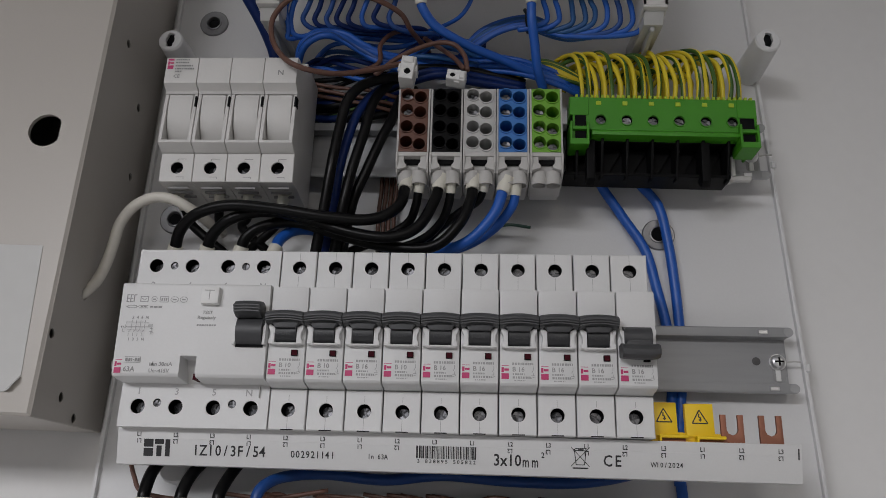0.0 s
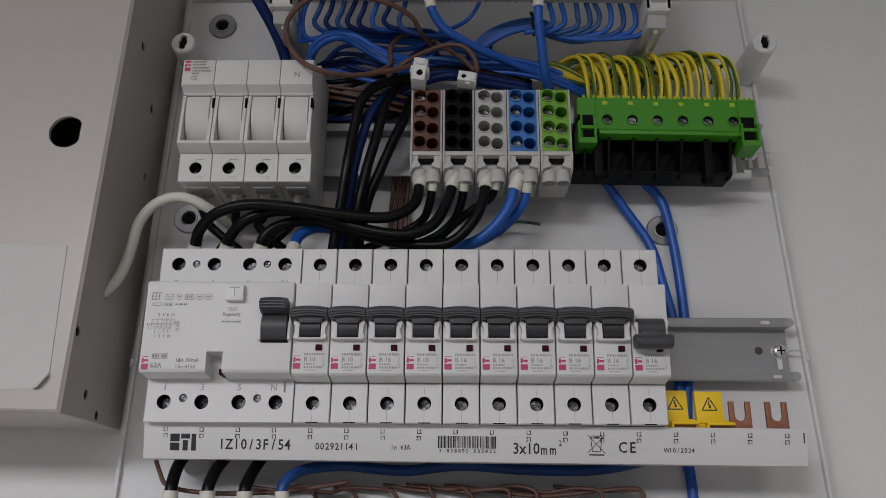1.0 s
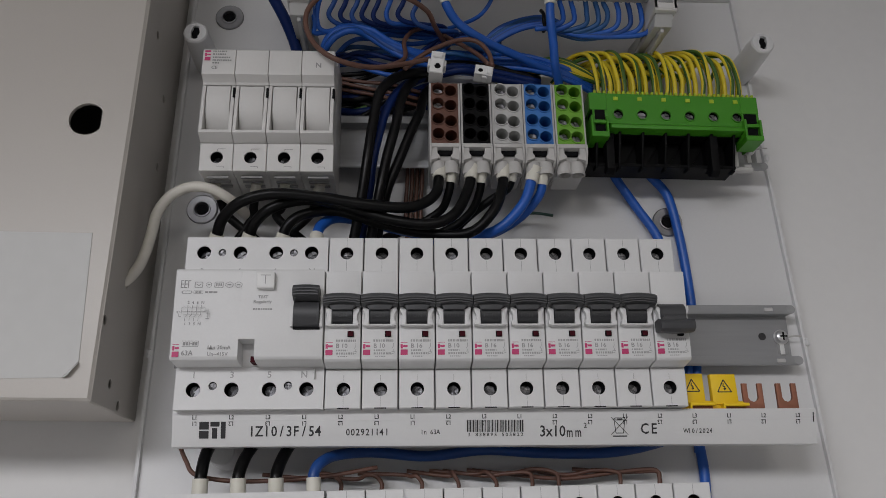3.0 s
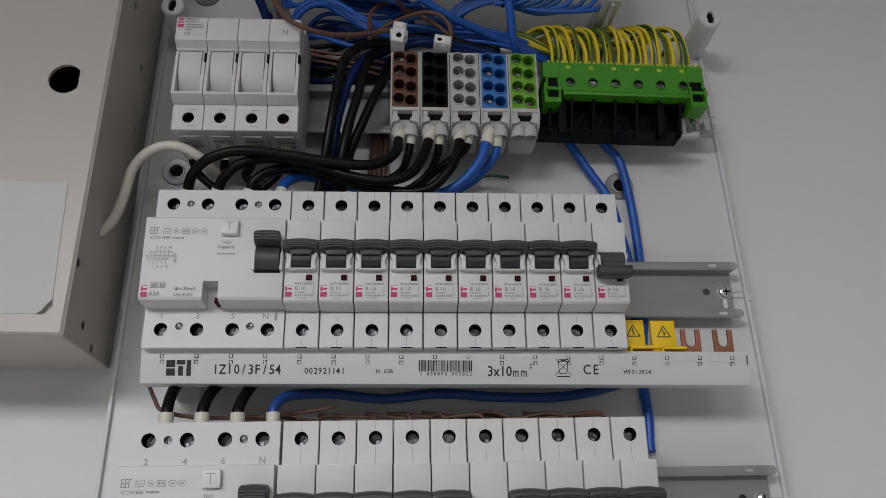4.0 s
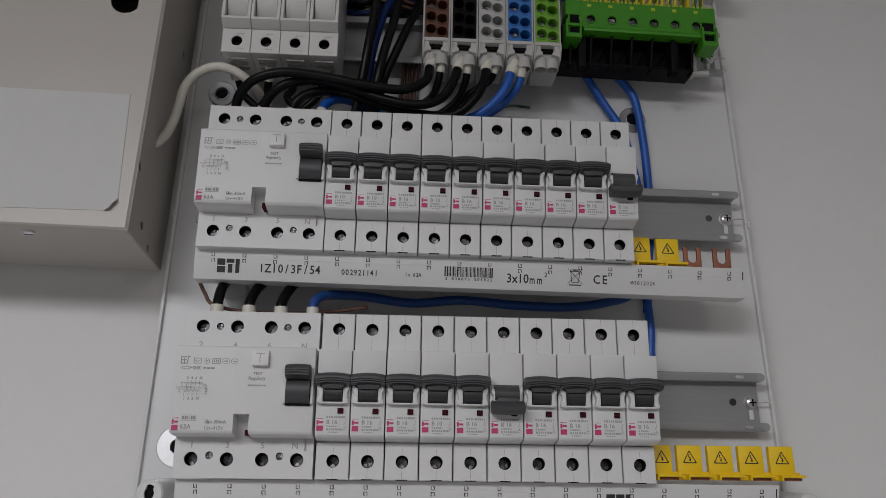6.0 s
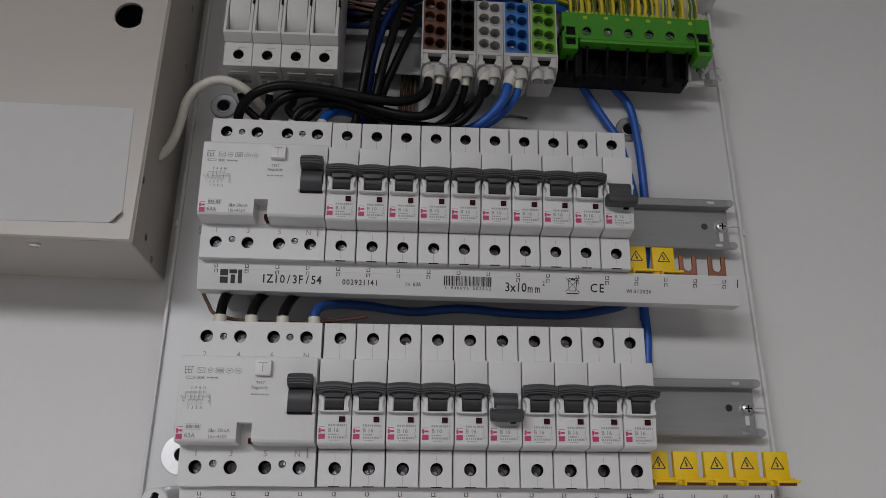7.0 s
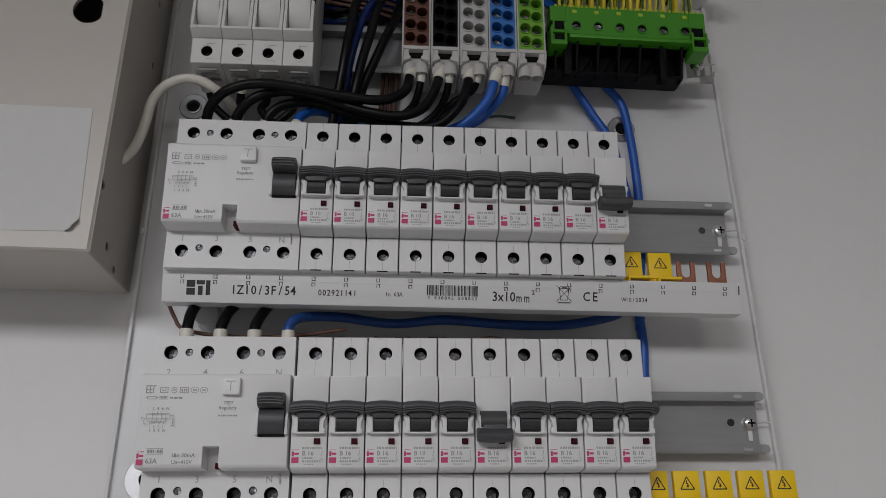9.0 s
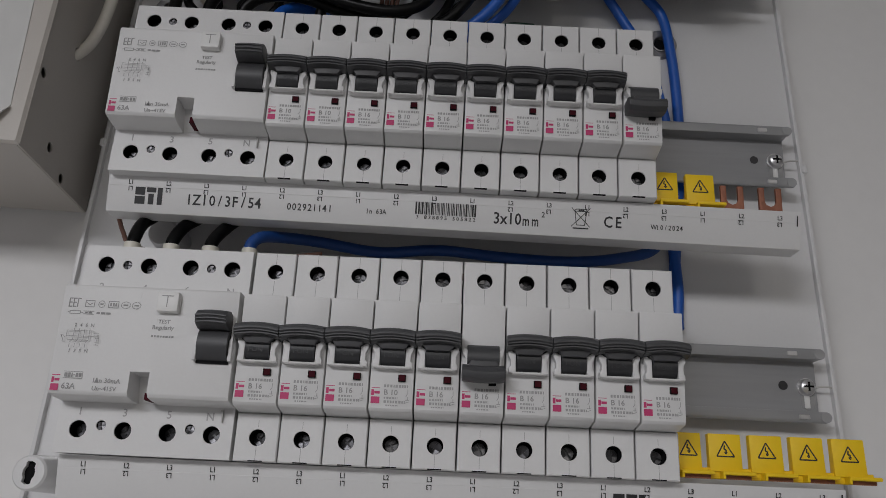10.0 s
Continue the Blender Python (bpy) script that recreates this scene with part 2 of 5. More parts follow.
def marks(bm, y, *rects):
    """Flat printed bars: (x0, x1, z0, z1) on the plane y."""
    for x0, x1, z0, z1 in rects:
        bm.faces.new([bm.verts.new(p) for p in ((x0, y, z0), (x1, y, z0), (x1, y, z1), (x0, y, z1))])
    return bm


def stroke(bm, y, w, *lines):
    """Printed strokes of width w: (x0, z0, x1, z1)."""
    for x0, z0, x1, z1 in lines:
        d = Vector((x1 - x0, z1 - z0))
        s = Vector((-d.y, d.x)).normalized() * w / 2
        bm.faces.new([bm.verts.new((px, y, pz)) for px, pz in ((x0 + s.x, z0 + s.y), (x1 + s.x, z1 + s.y), (x1 - s.x, z1 - s.y), (x0 - s.x, z0 - s.y))])
    return bm


CACHE = {}


def once(key, make):
    if key not in CACHE:
        CACHE[key] = make()
    return CACHE[key]


# ---- room ----
def room():
    def plain(name, label, mat, *box):
        return tagged(part(name, slab(bmesh.new(), *box), mat), label, name.split("_")[0], kind="structure")
    plain("wall_north", "unseen grey wall, darkened to cut the fill light behind the switchgear", PAINT, -2000, 2200, 12, 130, -500, 2060)
    # The next three walls are unseen; their dark tone lowers the room's fill.
    plain("wall_south", "unseen grey wall, darkened to cut the fill light", FILLCUT, -2000, 2200, -3620, -3500, -500, 2060)
    plain("wall_west", "unseen grey wall, darkened to cut the fill light", FILLCUT, -2120, -2000, -3620, 130, -500, 2060)
    plain("wall_east", "unseen grey wall, darkened to cut the fill light", FILLCUT, 2200, 2320, -3620, 130, -500, 2060)
    plain("floor", "plain grey floor", FLOORING, -2120, 2320, -3620, 130, -620, -500)
    plain("ceiling", "plain white ceiling", PAINT, -2120, 2320, -3620, 130, 2060, 2180)
    # Added ledge gives the line of a ceiling joint or shadow edge.
    tagged(part("trim", prism(bmesh.new(), [(13, 1857), (10.5, 1859), (10, 1868), (10, 2060), (13, 2060)], -2000, 2200, 0), PAINT), "shallow band added for the line along the top of the wall", "trim", kind="structure")
    # Unseen panels for both lamps; the second belongs to the added fill.
    for x, y, sx, sy in ((-600, -1800, 900, 900), (500, -1800, 600, 600)):
        lamp = thing("ceiling_light", x, y, 2060, "unseen flat white ceiling light, switched on; the right one added as fill", "light", "ceiling lights")
        part("frame", slab(bmesh.new(), -sx / 2 - 15, sx / 2 + 15, -sy / 2 - 15, sy / 2 + 15, -28, 0, 2), STEELBOX, lamp)
        part("diffuser", slab(bmesh.new(), -sx / 2, sx / 2, -sy / 2, sy / 2, -31, -27), GLOW, lamp)


room()


# ---- back tray of the panel ----
def tray_y(z):
    """The tray leans: its top edge stands a little deeper."""
    return (z - 1650) * 0.03 + 2


def tray():
    t = thing("panel_tray", 155, 0, 1610, "white moulded plastic back tray of the panel on the wall", "panel tray")
    bm = bmesh.new()
    for z0, z1, xl0, xl1, xr0, xr1 in ((-228, 224, -185.5, -183.5, 198, 184.5),):
        corners = ((xl0, z0), (xr0, z0), (xr1, z1), (xl1, z1))
        plate_xz(bm, corners, -2, 2)
    for v in bm.verts:
        v.co.y += tray_y(v.co.z + 1610)
    part("base", bm, TRAY, t)

    def rim(name, a, b, w=2.2, h=3.0):
        bm = bmesh.new()
        d = Vector((b[0] - a[0], b[1] - a[1])).normalized()
        s = Vector((-d.y, d.x)) * w
        plate_xz(bm, [a, b, (b[0] + s.x, b[1] + s.y), (a[0] + s.x, a[1] + s.y)], -2 - h, -1.5, 0.8)
        for v in bm.verts:
            v.co.y += tray_y(v.co.z + 1610)
        part(name, bm, TRAY, t)
    rim("rim", (198, -228), (184.5, 224))
    rim("rim", (184.5, 224), (-183.5, 224))
    rim("rim", (-183.5, 224), (-185.5, -228))
    # small moulded clips on the long edges
    for x, z in ((192, -20), (188, 100), (-184.5, -25)):
        bm = slab(bmesh.new(), x - 1.6, x + 1.4, -6, -1, z - 2.5, z + 2.5, 0.8)
        for v in bm.verts:
            v.co.y += tray_y(v.co.z + 1610)
        part("edge_clip", bm, TRAY, t)


tray()


def standoff(x, y, z, r=7.3, plain=False):
    """A hollow sleeve on the tray; plain: with a closed top."""
    base = tray_y(z) - 2
    t = thing("standoff", x, base, z, "round white plastic stand-off, closed" if plain else "round white plastic stand-off with a keyed hole", "stand-off", "cover stand-offs")
    bm = bmesh.new()
    n = 28
    rings = []
    tip = y - base
    key = [(4.7 if k % (n // 2) in (4, 5, 6, 7, 8, 9) else 3.3) for k in range(n)]
    for h, rad in ((0, r + 1.2), (tip + 1.0, r), (tip, r - 0.8)):
        rings.append([bm.verts.new((math.cos(2 * math.pi * k / n) * rad, h, math.sin(2 * math.pi * k / n) * rad)) for k in range(n)])
    if not plain:
        for h in (tip, tip + 2.2):
            rings.append([bm.verts.new((math.cos(2 * math.pi * k / n) * key[k] * 0.8, h, math.sin(2 * math.pi * k / n) * key[k])) for k in range(n)])
    for a, b in zip(rings, rings[1:]):
        for k in range(n):
            bm.faces.new((a[k], a[(k + 1) % n], b[(k + 1) % n], b[k]))
    if plain:
        bm.faces.new(rings[-1])
    part("sleeve", bm, TRAY, t)
    if not plain:
        # Near-black disc paints the depth of the keyed hole.
        part("keyed_hole", drum(bmesh.new(), 0, tip + 2.0, 0, 5.2, tip + 3, 16), WELL, t)


for place in ((-14, -33, 1775), (336, -33, 1774), (-10, -46, 1413), (347, -46, 1413)):
    standoff(*place)
standoff(18, -22, 1530, plain=True)


def fixing(x, z, r=9.2, flat=False):
    base = tray_y(z) - 2
    t = thing("fixing_washer", x, base, z, "flat zinc washer with a sunk screw, glare put into a paler metal" if flat else "round zinc fixing washer with a hollow screw", "washer", "fixing washers")
    bm = bmesh.new()
    n = 32
    rings = []
    shape = ((0, r), (-1.1, r), (-1.3, r - 0.3), (-1.3, 4.2), (-0.4, 4.0)) if flat else ((0, r), (-1.3, r), (-1.7, r - 0.5), (-1.5, 5.2), (-2.2, 5.0), (-2.3, 4.3), (-0.2, 3.5))
    for h, rad in shape:
        rings.append([bm.verts.new((math.cos(2 * math.pi * k / n) * rad, h, math.sin(2 * math.pi * k / n) * rad)) for k in range(n)])
    for a, b in zip(rings, rings[1:]):
        for k in range(n):
            bm.faces.new((a[k], a[(k + 1) % n], b[(k + 1) % n], b[k]))
    # The flat washer takes the paler zinc to carry its glare.
    part("washer", bm, BRIGHTZINC if flat else ZINC, t, smooth=False)
    part("hole", drum(bmesh.new(), 0, -0.6, 0, 4.0 if flat else 3.5, 0.4, 20), WELL, t)


for place in ((-4, 1812), (-9, 1673), (274, 1666), (-9, 1439)):
    fixing(*place, *((12, True) if place == (-9, 1439) else ()))


# ---- mounting rails ----
RAILSHAPE = [(-15, 17.5), (-15.4, 16.5), (-15.4, 12.2), (-8.2, 12.2), (-8.2, -12.2), (-15.4, -12.2), (-15.4, -16.5), (-15, -17.5),
             (-14.2, -17.5), (-14.4, -13.4), (-7.2, -13.4), (-7.2, 13.4), (-14.4, 13.4), (-14.2, 17.5)]


def rail(x0, x1, z, y=0, lean=0):
    t = thing("mounting_rail", x0, y, z, "galvanised steel top-hat mounting rail", "rail", "mounting rails", lean=lean)
    part("channel", prism(bmesh.new(), RAILSHAPE, 0, x1 - x0 - 1.2, 0.35), RAIL, t)
    for z0 in (14.8, -14.8):
        part("lip_end", drum(bmesh.new(), x1 - x0 - 1.3, -15.62, z0, 2.5, -13.9, 20), RAIL, t)
    for x in (14, x1 - x0 - 14):
        part("foot", slab(bmesh.new(), x - 8, x + 8, -7.3, tray_y(z) - 1.8 - y, -9, 9, 1), TRAY, t)
    e = x1 - x0
    part("punched_hole", drum(bmesh.new(), e - 17, -8.3, 0.5, 2.2, -8.15, 20), SCREW, t)
    part("slot", plate_xz(bmesh.new(), [(e - 9, -9.6), (e - 6, -11.2), (e - 3, -10), (e - 2, -7), (e - 2, -1), (e - 9.4, -1)], -8.3, -8.1), SEAM, t, "oblong slot drawn as a grey patch on the rail")
    part("rail_post", slab(bmesh.new(), e - 7.6, e - 5.0, -8.9, -8.2, -10, -2, 0.3), BUTTON, t, "white plastic peg in the slot")
    s = bmesh.new()
    drum(s, e - 6.2, -8.3, 0, 4.3, -9.3, 24)
    drum(s, e - 6.2, -9.3, 0, 4.0, -11.0, 24, 3.2)
    drum(s, e - 6.2, -11.0, 0, 3.2, -11.9, 24, 1.6)
    screw = part("screw", s, BRIGHTZINC, t, "bright zinc cross-head screw")
    cross = bmesh.new()
    slab(cross, e - 8.4, e - 4.0, -12.05, -11.2, -0.45, 0.45)
    slab(cross, e - 6.65, e - 5.75, -12.06, -11.2, -2.2, 2.2)
    part("screw_cross", cross, WELL, screw)
    hook = bmesh.new()
    sweep(hook, spline([(e - 2, -8, 0), (e + 2, -9, 0.6), (e + 5.5, -10, 0.2)], 5), 0.45, 8)
    part("retaining_clip", hook, BLOCKBODY, t)
    for zz, x in ((14.8, e - 17), (-14.8, e - 14)):
        part("rivet", slab(bmesh.new(), x, x + 5, -16.1, -15.2, zz - 1.2, zz + 1.0, 0.35), BRIGHTZINC, t)


rail(-12, 336, 1592)
rail(-12, 340, 1469.4, -3, -0.5)
rail(-9, 334, 1712)


# ---- screws ----
SLOPE = random.Random(21)


def screw_mesh(r, mat):
    bm = bmesh.new()
    drum(bm, 0, 0, 0, r, 3, 18)
    gap = r * 0.16
    for qx, qz in ((1, 1), (-1, 1), (-1, -1), (1, -1)):
        pts = [(gap * qx, gap * qz)]
        for k in range(6):
            a = math.radians(10 + 14 * k)
            pts.append((qx * r * 0.96 * math.cos(a), qz * r * 0.96 * math.sin(a)))
        first = len(bm.verts)
        plate_xz(bm, pts, -0.7, 0.1)
        bm.verts.ensure_lookup_table()
        for v in bm.verts[first:]:
            if v.co.y < -0.5:
                v.co.y += -0.35 * qx * v.co.x / r * SLOPE.uniform(0.2, 1.2) + 0.35 * SLOPE.uniform(-1, 1) * v.co.z / r
    return finish("terminal_screw", bm, mat)


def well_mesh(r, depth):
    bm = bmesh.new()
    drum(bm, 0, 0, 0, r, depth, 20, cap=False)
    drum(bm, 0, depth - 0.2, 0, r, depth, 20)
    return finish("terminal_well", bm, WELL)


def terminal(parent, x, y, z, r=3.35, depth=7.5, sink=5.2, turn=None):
    """The well of a clamp, its shade put into a near-black lining, with a cross-head screw in it."""
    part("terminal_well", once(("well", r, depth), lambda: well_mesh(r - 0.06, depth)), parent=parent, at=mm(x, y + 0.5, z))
    part("terminal_screw", once(("screw", r), lambda: screw_mesh(r * (0.80 if r > 3 else 0.86), SCREW if r > 3 else SMALLSCREW)), parent=parent,
         at=mm(x, y + sink + (0.8 if r > 3 else -1.0), z - r * 0.1, random.uniform(-7, 7), random.uniform(0, 90) if turn is None else turn, 0))


# ---- miniature circuit breakers ----
BODY = [(-16, 42.5), (-50, 42.5), (-50, 22.5), (-70.5, 22), (-70.5, 21), (-68.5, -21.5), (-67.3, -22.6), (-62, -23.4), (-56, -24.4), (-44, -24.8), (-44, -42.5), (-16, -42.5)]


def breaker_body():
    bm = bmesh.new()
    prism(bm, BODY, 0.32, 17.68, 0.45)
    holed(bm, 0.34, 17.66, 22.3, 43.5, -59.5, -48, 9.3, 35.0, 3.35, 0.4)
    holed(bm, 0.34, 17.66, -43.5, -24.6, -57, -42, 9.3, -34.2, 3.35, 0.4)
    return finish("housing", bm, HOUSING)


def lever_mesh(on):
    bm = bmesh.new()
    arch = lambda u: -0.9 * u * u
    if on:
        cap = [(-69, 8.2), (-74, 9.6), (-77.5, 9.0), (-79.6, 7.6), (-79.9, 6.2), (-78.6, 4.6), (-75.5, 3.6), (-69, 3.4)]
        prism(bm, cap, 0.1, 17.9, 0.3, arch, 8)
        for z, y in ((6.6, -79.9), (5.6, -79.4), (4.7, -78.7)):
            prism(bm, [(y - 0.35, z), (y - 0.35, z - 0.45), (y + 1.5, z - 0.6), (y + 1.5, z + 0.1)], 0.3, 17.7, 0, arch, 8)
        plate_xz(bm, [(1.2, 4.4), (16.8, 4.4), (14.6, 2.4), (13.7, 1.0), (4.3, 1.0), (3.4, 2.4)], -76, -69, 0.4)
    else:
        cap = [(-69, -4.2), (-75, -4.0), (-78.6, -5.2), (-80, -7.2), (-79.6, -9.6), (-77, -10.8), (-73, -10.6), (-69, -9.6)]
        prism(bm, cap, 0.7, 17.5, 0.3, lambda u: 0.5 * u * u, 8)
        plate_xz(bm, [(2.0, -5.5), (16.2, -5.5), (14.2, -2.0), (4.2, -2.0)], -75.5, -69, 0.4)
    return finish("lever", bm, LEVER)


def drum_mesh(on):
    bm = bmesh.new()
    prof = [(-69, 5.2)] + [(-69 - 5.2 * math.sin(a), -0.2 + 5.4 * math.cos(a)) for a in [math.pi * k / 12 for k in range(1, 12)]] + [(-69, -5.4)]
    prism(bm, prof, *((4.2, 13.8) if on else (2.6, 15.4)))
    return finish("lever_drum", bm, LEVERDARK if on else LEVER)


def bracket_mesh():
    bm = bmesh.new()
    for s in (-1, 1):
        o = [(9 + s * a, z) for a, z in ((5.1, 1.8), (8.2, 3.6), (8.2, 1.4), (7.2, -0.8), (7.2, -3.2), (7.9, -4.2), (7.9, -5.9), (5.1, -5.9))]
        plate_xz(bm, o if s > 0 else o[::-1], -73.2, -68, 0.4)
    slab(bm, 2.2, 15.8, -73.0, -68, -6.2, -5.3, 0.3)
    return finish("lever_bracket", bm, HOUSING)


def nose_y(z):
    return -70.5 + (21 - z) * (2.0 / 42.5) - 0.12


def tilted(x, z):
    return mm(x, nose_y(z), z, -2.7)


def small_print():
    bm = bmesh.new()
    r = random.Random(5)
    for z, x0, x1, h in ((-12.7, 6.0, 15.8, 1.1), (-17.4, 6.2, 11.6, 0.8), (-18.9, 6.2, 14.6, 1.0), (-20.3, 7.0, 12.0, 0.5)):
        x = x0
        while x < x1:
            w = r.uniform(0.45, 1.0)
            marks(bm, nose_y(z), (x, min(x + w, x1), z - h / 2, z + h / 2))
            x += w + r.uniform(0.2, 0.45)
    stroke(bm, nose_y(-16), 0.22, (15.6, -13.8, 15.6, -15.4), (15.6, -15.4, 14.9, -16.6), (15.6, -16.8, 15.6, -18.2), (14.6, -18.0, 16.2, -18.0), (14.6, -19.2, 16.2, -18.6))
    return finish("small_print", bm, INKPALE)


def brand_block(y, x0, x1, z0, z1, mat):
    """The maker's mark, as plain upright blocks."""
    bm = bmesh.new()
    h = z1 - z0
    marks(bm, y, (x0, x1, z0, z0 + h * 0.36), (x0, x0 + (x1 - x0) * 0.32, z0 + h * 0.43, z0 + h * 0.74),
          (x0 + (x1 - x0) * 0.36, x1, z0 + h * 0.52, z0 + h * 0.66), (x0, x1, z0 + h * 0.82, z1))
    return finish("brand_mark", bm, mat)


def breaker(x, z, rating, on, y=0, lean=0):
    state = "up" if on else "down"
    t = thing("circuit_breaker", x, y, z, "pale grey one-pole circuit breaker rated B %s, dark lever %s" % (rating, state), "circuit breaker", "circuit breakers", lean=lean)
    part("housing", once("mcb", breaker_body), parent=t)
    part("lever", once(("lever", on), lambda: lever_mesh(on)), parent=t, label="slate grey ribbed switch lever")
    part("lever_drum", once(("drum", on), lambda: drum_mesh(on)), parent=t)
    part("lever_bracket", once("bracket", bracket_mesh), parent=t)
    if on:
        part("marking", lettering("I·ON", 2.1, LEVERMARK, 1.0, 0), parent=t, at=mm(5.4, -74.45, -1.4))
    w = once("flagwindow", lambda: finish("flag_window", slab(bmesh.new(), 11.5, 14.5, -70.2, -68.5, -10.9, -8.2, 0.1), WELL))
    part("flag_window", w, parent=t)
    f = once(("flag", on), lambda: finish("flag", slab(bmesh.new(), 11.9, 14.3, -70.4, -69, -10.7, -8.4), FLAG if on else WELL))
    part("flag", f, parent=t, label="dark red position flag" if on else "")
    for z0, z1, y in ((22.9, 43.1, -59.55), (-43.1, -27.2, -57.05)):
        part("seam", once(("seam", z0), lambda: finish("seam", slab(bmesh.new(), 9.22, 9.38, y, y + 0.2, z0 + 15.6 if z0 > 0 else z0, z1 if z0 > 0 else z1 - 10.6), SEAM)), parent=t)
        part("seam", once(("seam2", z0), lambda: finish("seam", slab(bmesh.new(), 9.22, 9.38, y, y + 0.2, z0 if z0 > 0 else z0 + 13.0, z0 + 8.2 if z0 > 0 else z1), SEAM)), parent=t)
    terminal(t, 9.3, -59.5, 35.0)
    terminal(t, 9.3, -57, -34.2)
    part("pin_slot", once("pinslot", lambda: finish("pin_slot", slab(bmesh.new(), 6.4, 12.2, -57.06, -56.3, -43.56, -43.1), WELL)), parent=t)
    part("brand_mark", once("brand", lambda: brand_block(nose_y(-16), 1.1, 4.5, -19.7, -12.4, MAGENTA)), parent=t, label="magenta printed mark")
    part("marking", lettering("B " + rating, 2.2, INKMID), parent=t, at=tilted(6.0, -15.3))
    part("small_print", once("print", small_print), parent=t)


# ---- residual current devices ----
RCD = [(-16, 42.5), (-50, 42.5), (-50, 22.8), (-72, 22.4), (-72.4, 21.4), (-70.4, -20.5), (-69.4, -21.8), (-64, -22.6), (-56, -23.2), (-44, -24), (-44, -42.5), (-16, -42.5)]
RCDCORE = [(y if y > -60 else y + 9, z) for y, z in RCD]
HOLES = ((9, 3.5), (18.2, 2.0), (27.3, 3.5), (45.4, 3.5), (54.4, 2.0), (63.4, 3.5))


def rcd_body():
    bm = bmesh.new()
    prism(bm, RCD, 0.1, 31.8, 0.5, keep=lambda c: c.x > 31.7 and c.z > -13)
    prism(bm, RCD, 39.6, 71.9, 0.5, keep=lambda c: c.x < 39.7 and c.z > -13)
    notch = [(-16, 42.5), (-50, 42.5), (-50, 22.8), (-72, 22.4), (-72.4, 21.4), (-70.806, -12), (-60, -12.4), (-56.5, -23), (-44, -24), (-44, -42.5), (-16, -42.5)]
    prism(bm, notch, 31.81, 39.59, 0)
    edges = [0.2] + [(a[0] + b[0]) / 2 for a, b in zip(HOLES, HOLES[1:])] + [71.8]
    for (x, r), a, b in zip(HOLES, edges, edges[1:]):
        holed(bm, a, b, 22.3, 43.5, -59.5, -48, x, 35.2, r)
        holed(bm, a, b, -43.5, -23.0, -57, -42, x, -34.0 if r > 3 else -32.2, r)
    return finish("housing", bm, HOUSING)


def rcd_y(z):
    return -72.4 + (21.4 - z) * (2.0 / 41.9) - 0.12


def rcd_print():
    bm = bmesh.new()
    y = rcd_y(0) - 0.9
    # wiring diagram
    for k in range(4):
        x = 7.2 + 2.1 * k
        stroke(bm, y, 0.22, (x, 4.2, x, -0.4), (x, -0.4, x - 1.0, -1.6), (x - 1.0, -2.0, x - 1.0, -3.6))
    stroke(bm, y, 0.2, (4.4, 3.2, 15.4, 3.2), (4.4, 1.0, 15.4, 1.0), (4.4, 3.2, 4.4, 0.2), (3.2, 1.2, 4.0, 0.2), (5.2, -0.6, 13.6, -0.6),
           (15.2, 2.2, 17.4, 2.2), (15.2, 1.6, 17.4, 1.6), (15.2, 1.1, 17.4, 1.1), (16.2, 0.2, 17.6, 0.2), (16.2, -1.2, 17.6, -1.2), (16.9, 1.0, 16.9, -2.4), (16.0, -2.4, 17.8, -2.4), (3.2, -1.4, 4.2, -1.4), (3.2, -1.4, 3.2, 0.4))
    return finish("wiring_diagram", bm, INKMID)


def rcd_icons():
    bm = bmesh.new()
    y = rcd_y(14)
    w = 0.45
    for x in (3.0, 4.7):
        stroke(bm, y, w, (x, 12.9, x, 16.7), (x, 16.5, x + 1.2, 16.5), (x, 14.8, x + 1.2, 14.8), (x, 13.1, x + 1.2, 13.1))
    stroke(bm, y, w, (6.4, 12.9, 6.4, 16.7), (6.4, 16.5, 7.6, 16.5))
    for x0, x1 in ((9.6, 13.2), (19.0, 23.0)):
        stroke(bm, y, 0.3, (x0, 13.2, x1, 13.2), (x0, 15.8, x1, 15.8), (x0, 13.1, x0, 15.9), (x1, 13.1, x1, 15.9))
    stroke(bm, y, 0.3, (10.2, 14.9, 11.4, 14.0), (11.4, 14.0, 12.6, 14.9))
    marks(bm, y, (19.6, 20.3, 13.8, 15.2), (20.7, 21.4, 13.8, 15.2), (21.7, 22.4, 13.8, 15.2))
    for cx, rx in ((16.2, 1.3), (26.0, 1.9), (30.4, 1.8)):
        for k in range(8):
            a, b = 2 * math.pi * k / 8, 2 * math.pi * (k + 0.8) / 8
            stroke(bm, y, 0.3, (cx + rx * math.cos(a), 14.5 + 1.4 * math.sin(a), cx + rx * math.cos(b), 14.5 + 1.4 * math.sin(b)))
        marks(bm, y, (cx - rx * 0.5, cx + rx * 0.5, 14.2, 14.8))
    stroke(bm, y + 0.15, 0.25, (3.0, 10.8, 3.8, 10.8), (3.8, 10.2, 8.0, 10.2), (3.8, 11.4, 8.0, 11.4), (3.8, 10.2, 3.8, 11.4), (8.0, 10.2, 8.0, 11.4), (8.0, 10.8, 9.2, 10.8),
           (9.2, 10.2, 13.6, 10.2), (9.2, 11.4, 13.6, 11.4))
    marks(bm, y + 0.15, (10.0, 11.0, 10.5, 11.1), (11.5, 12.8, 10.5, 11.1), (14.6, 16.0, 10.4, 11.2), (16.4, 18.2, 10.3, 11.2), (18.6, 20.4, 10.3, 11.2))
    return finish("approval_marks", bm, INKMID)


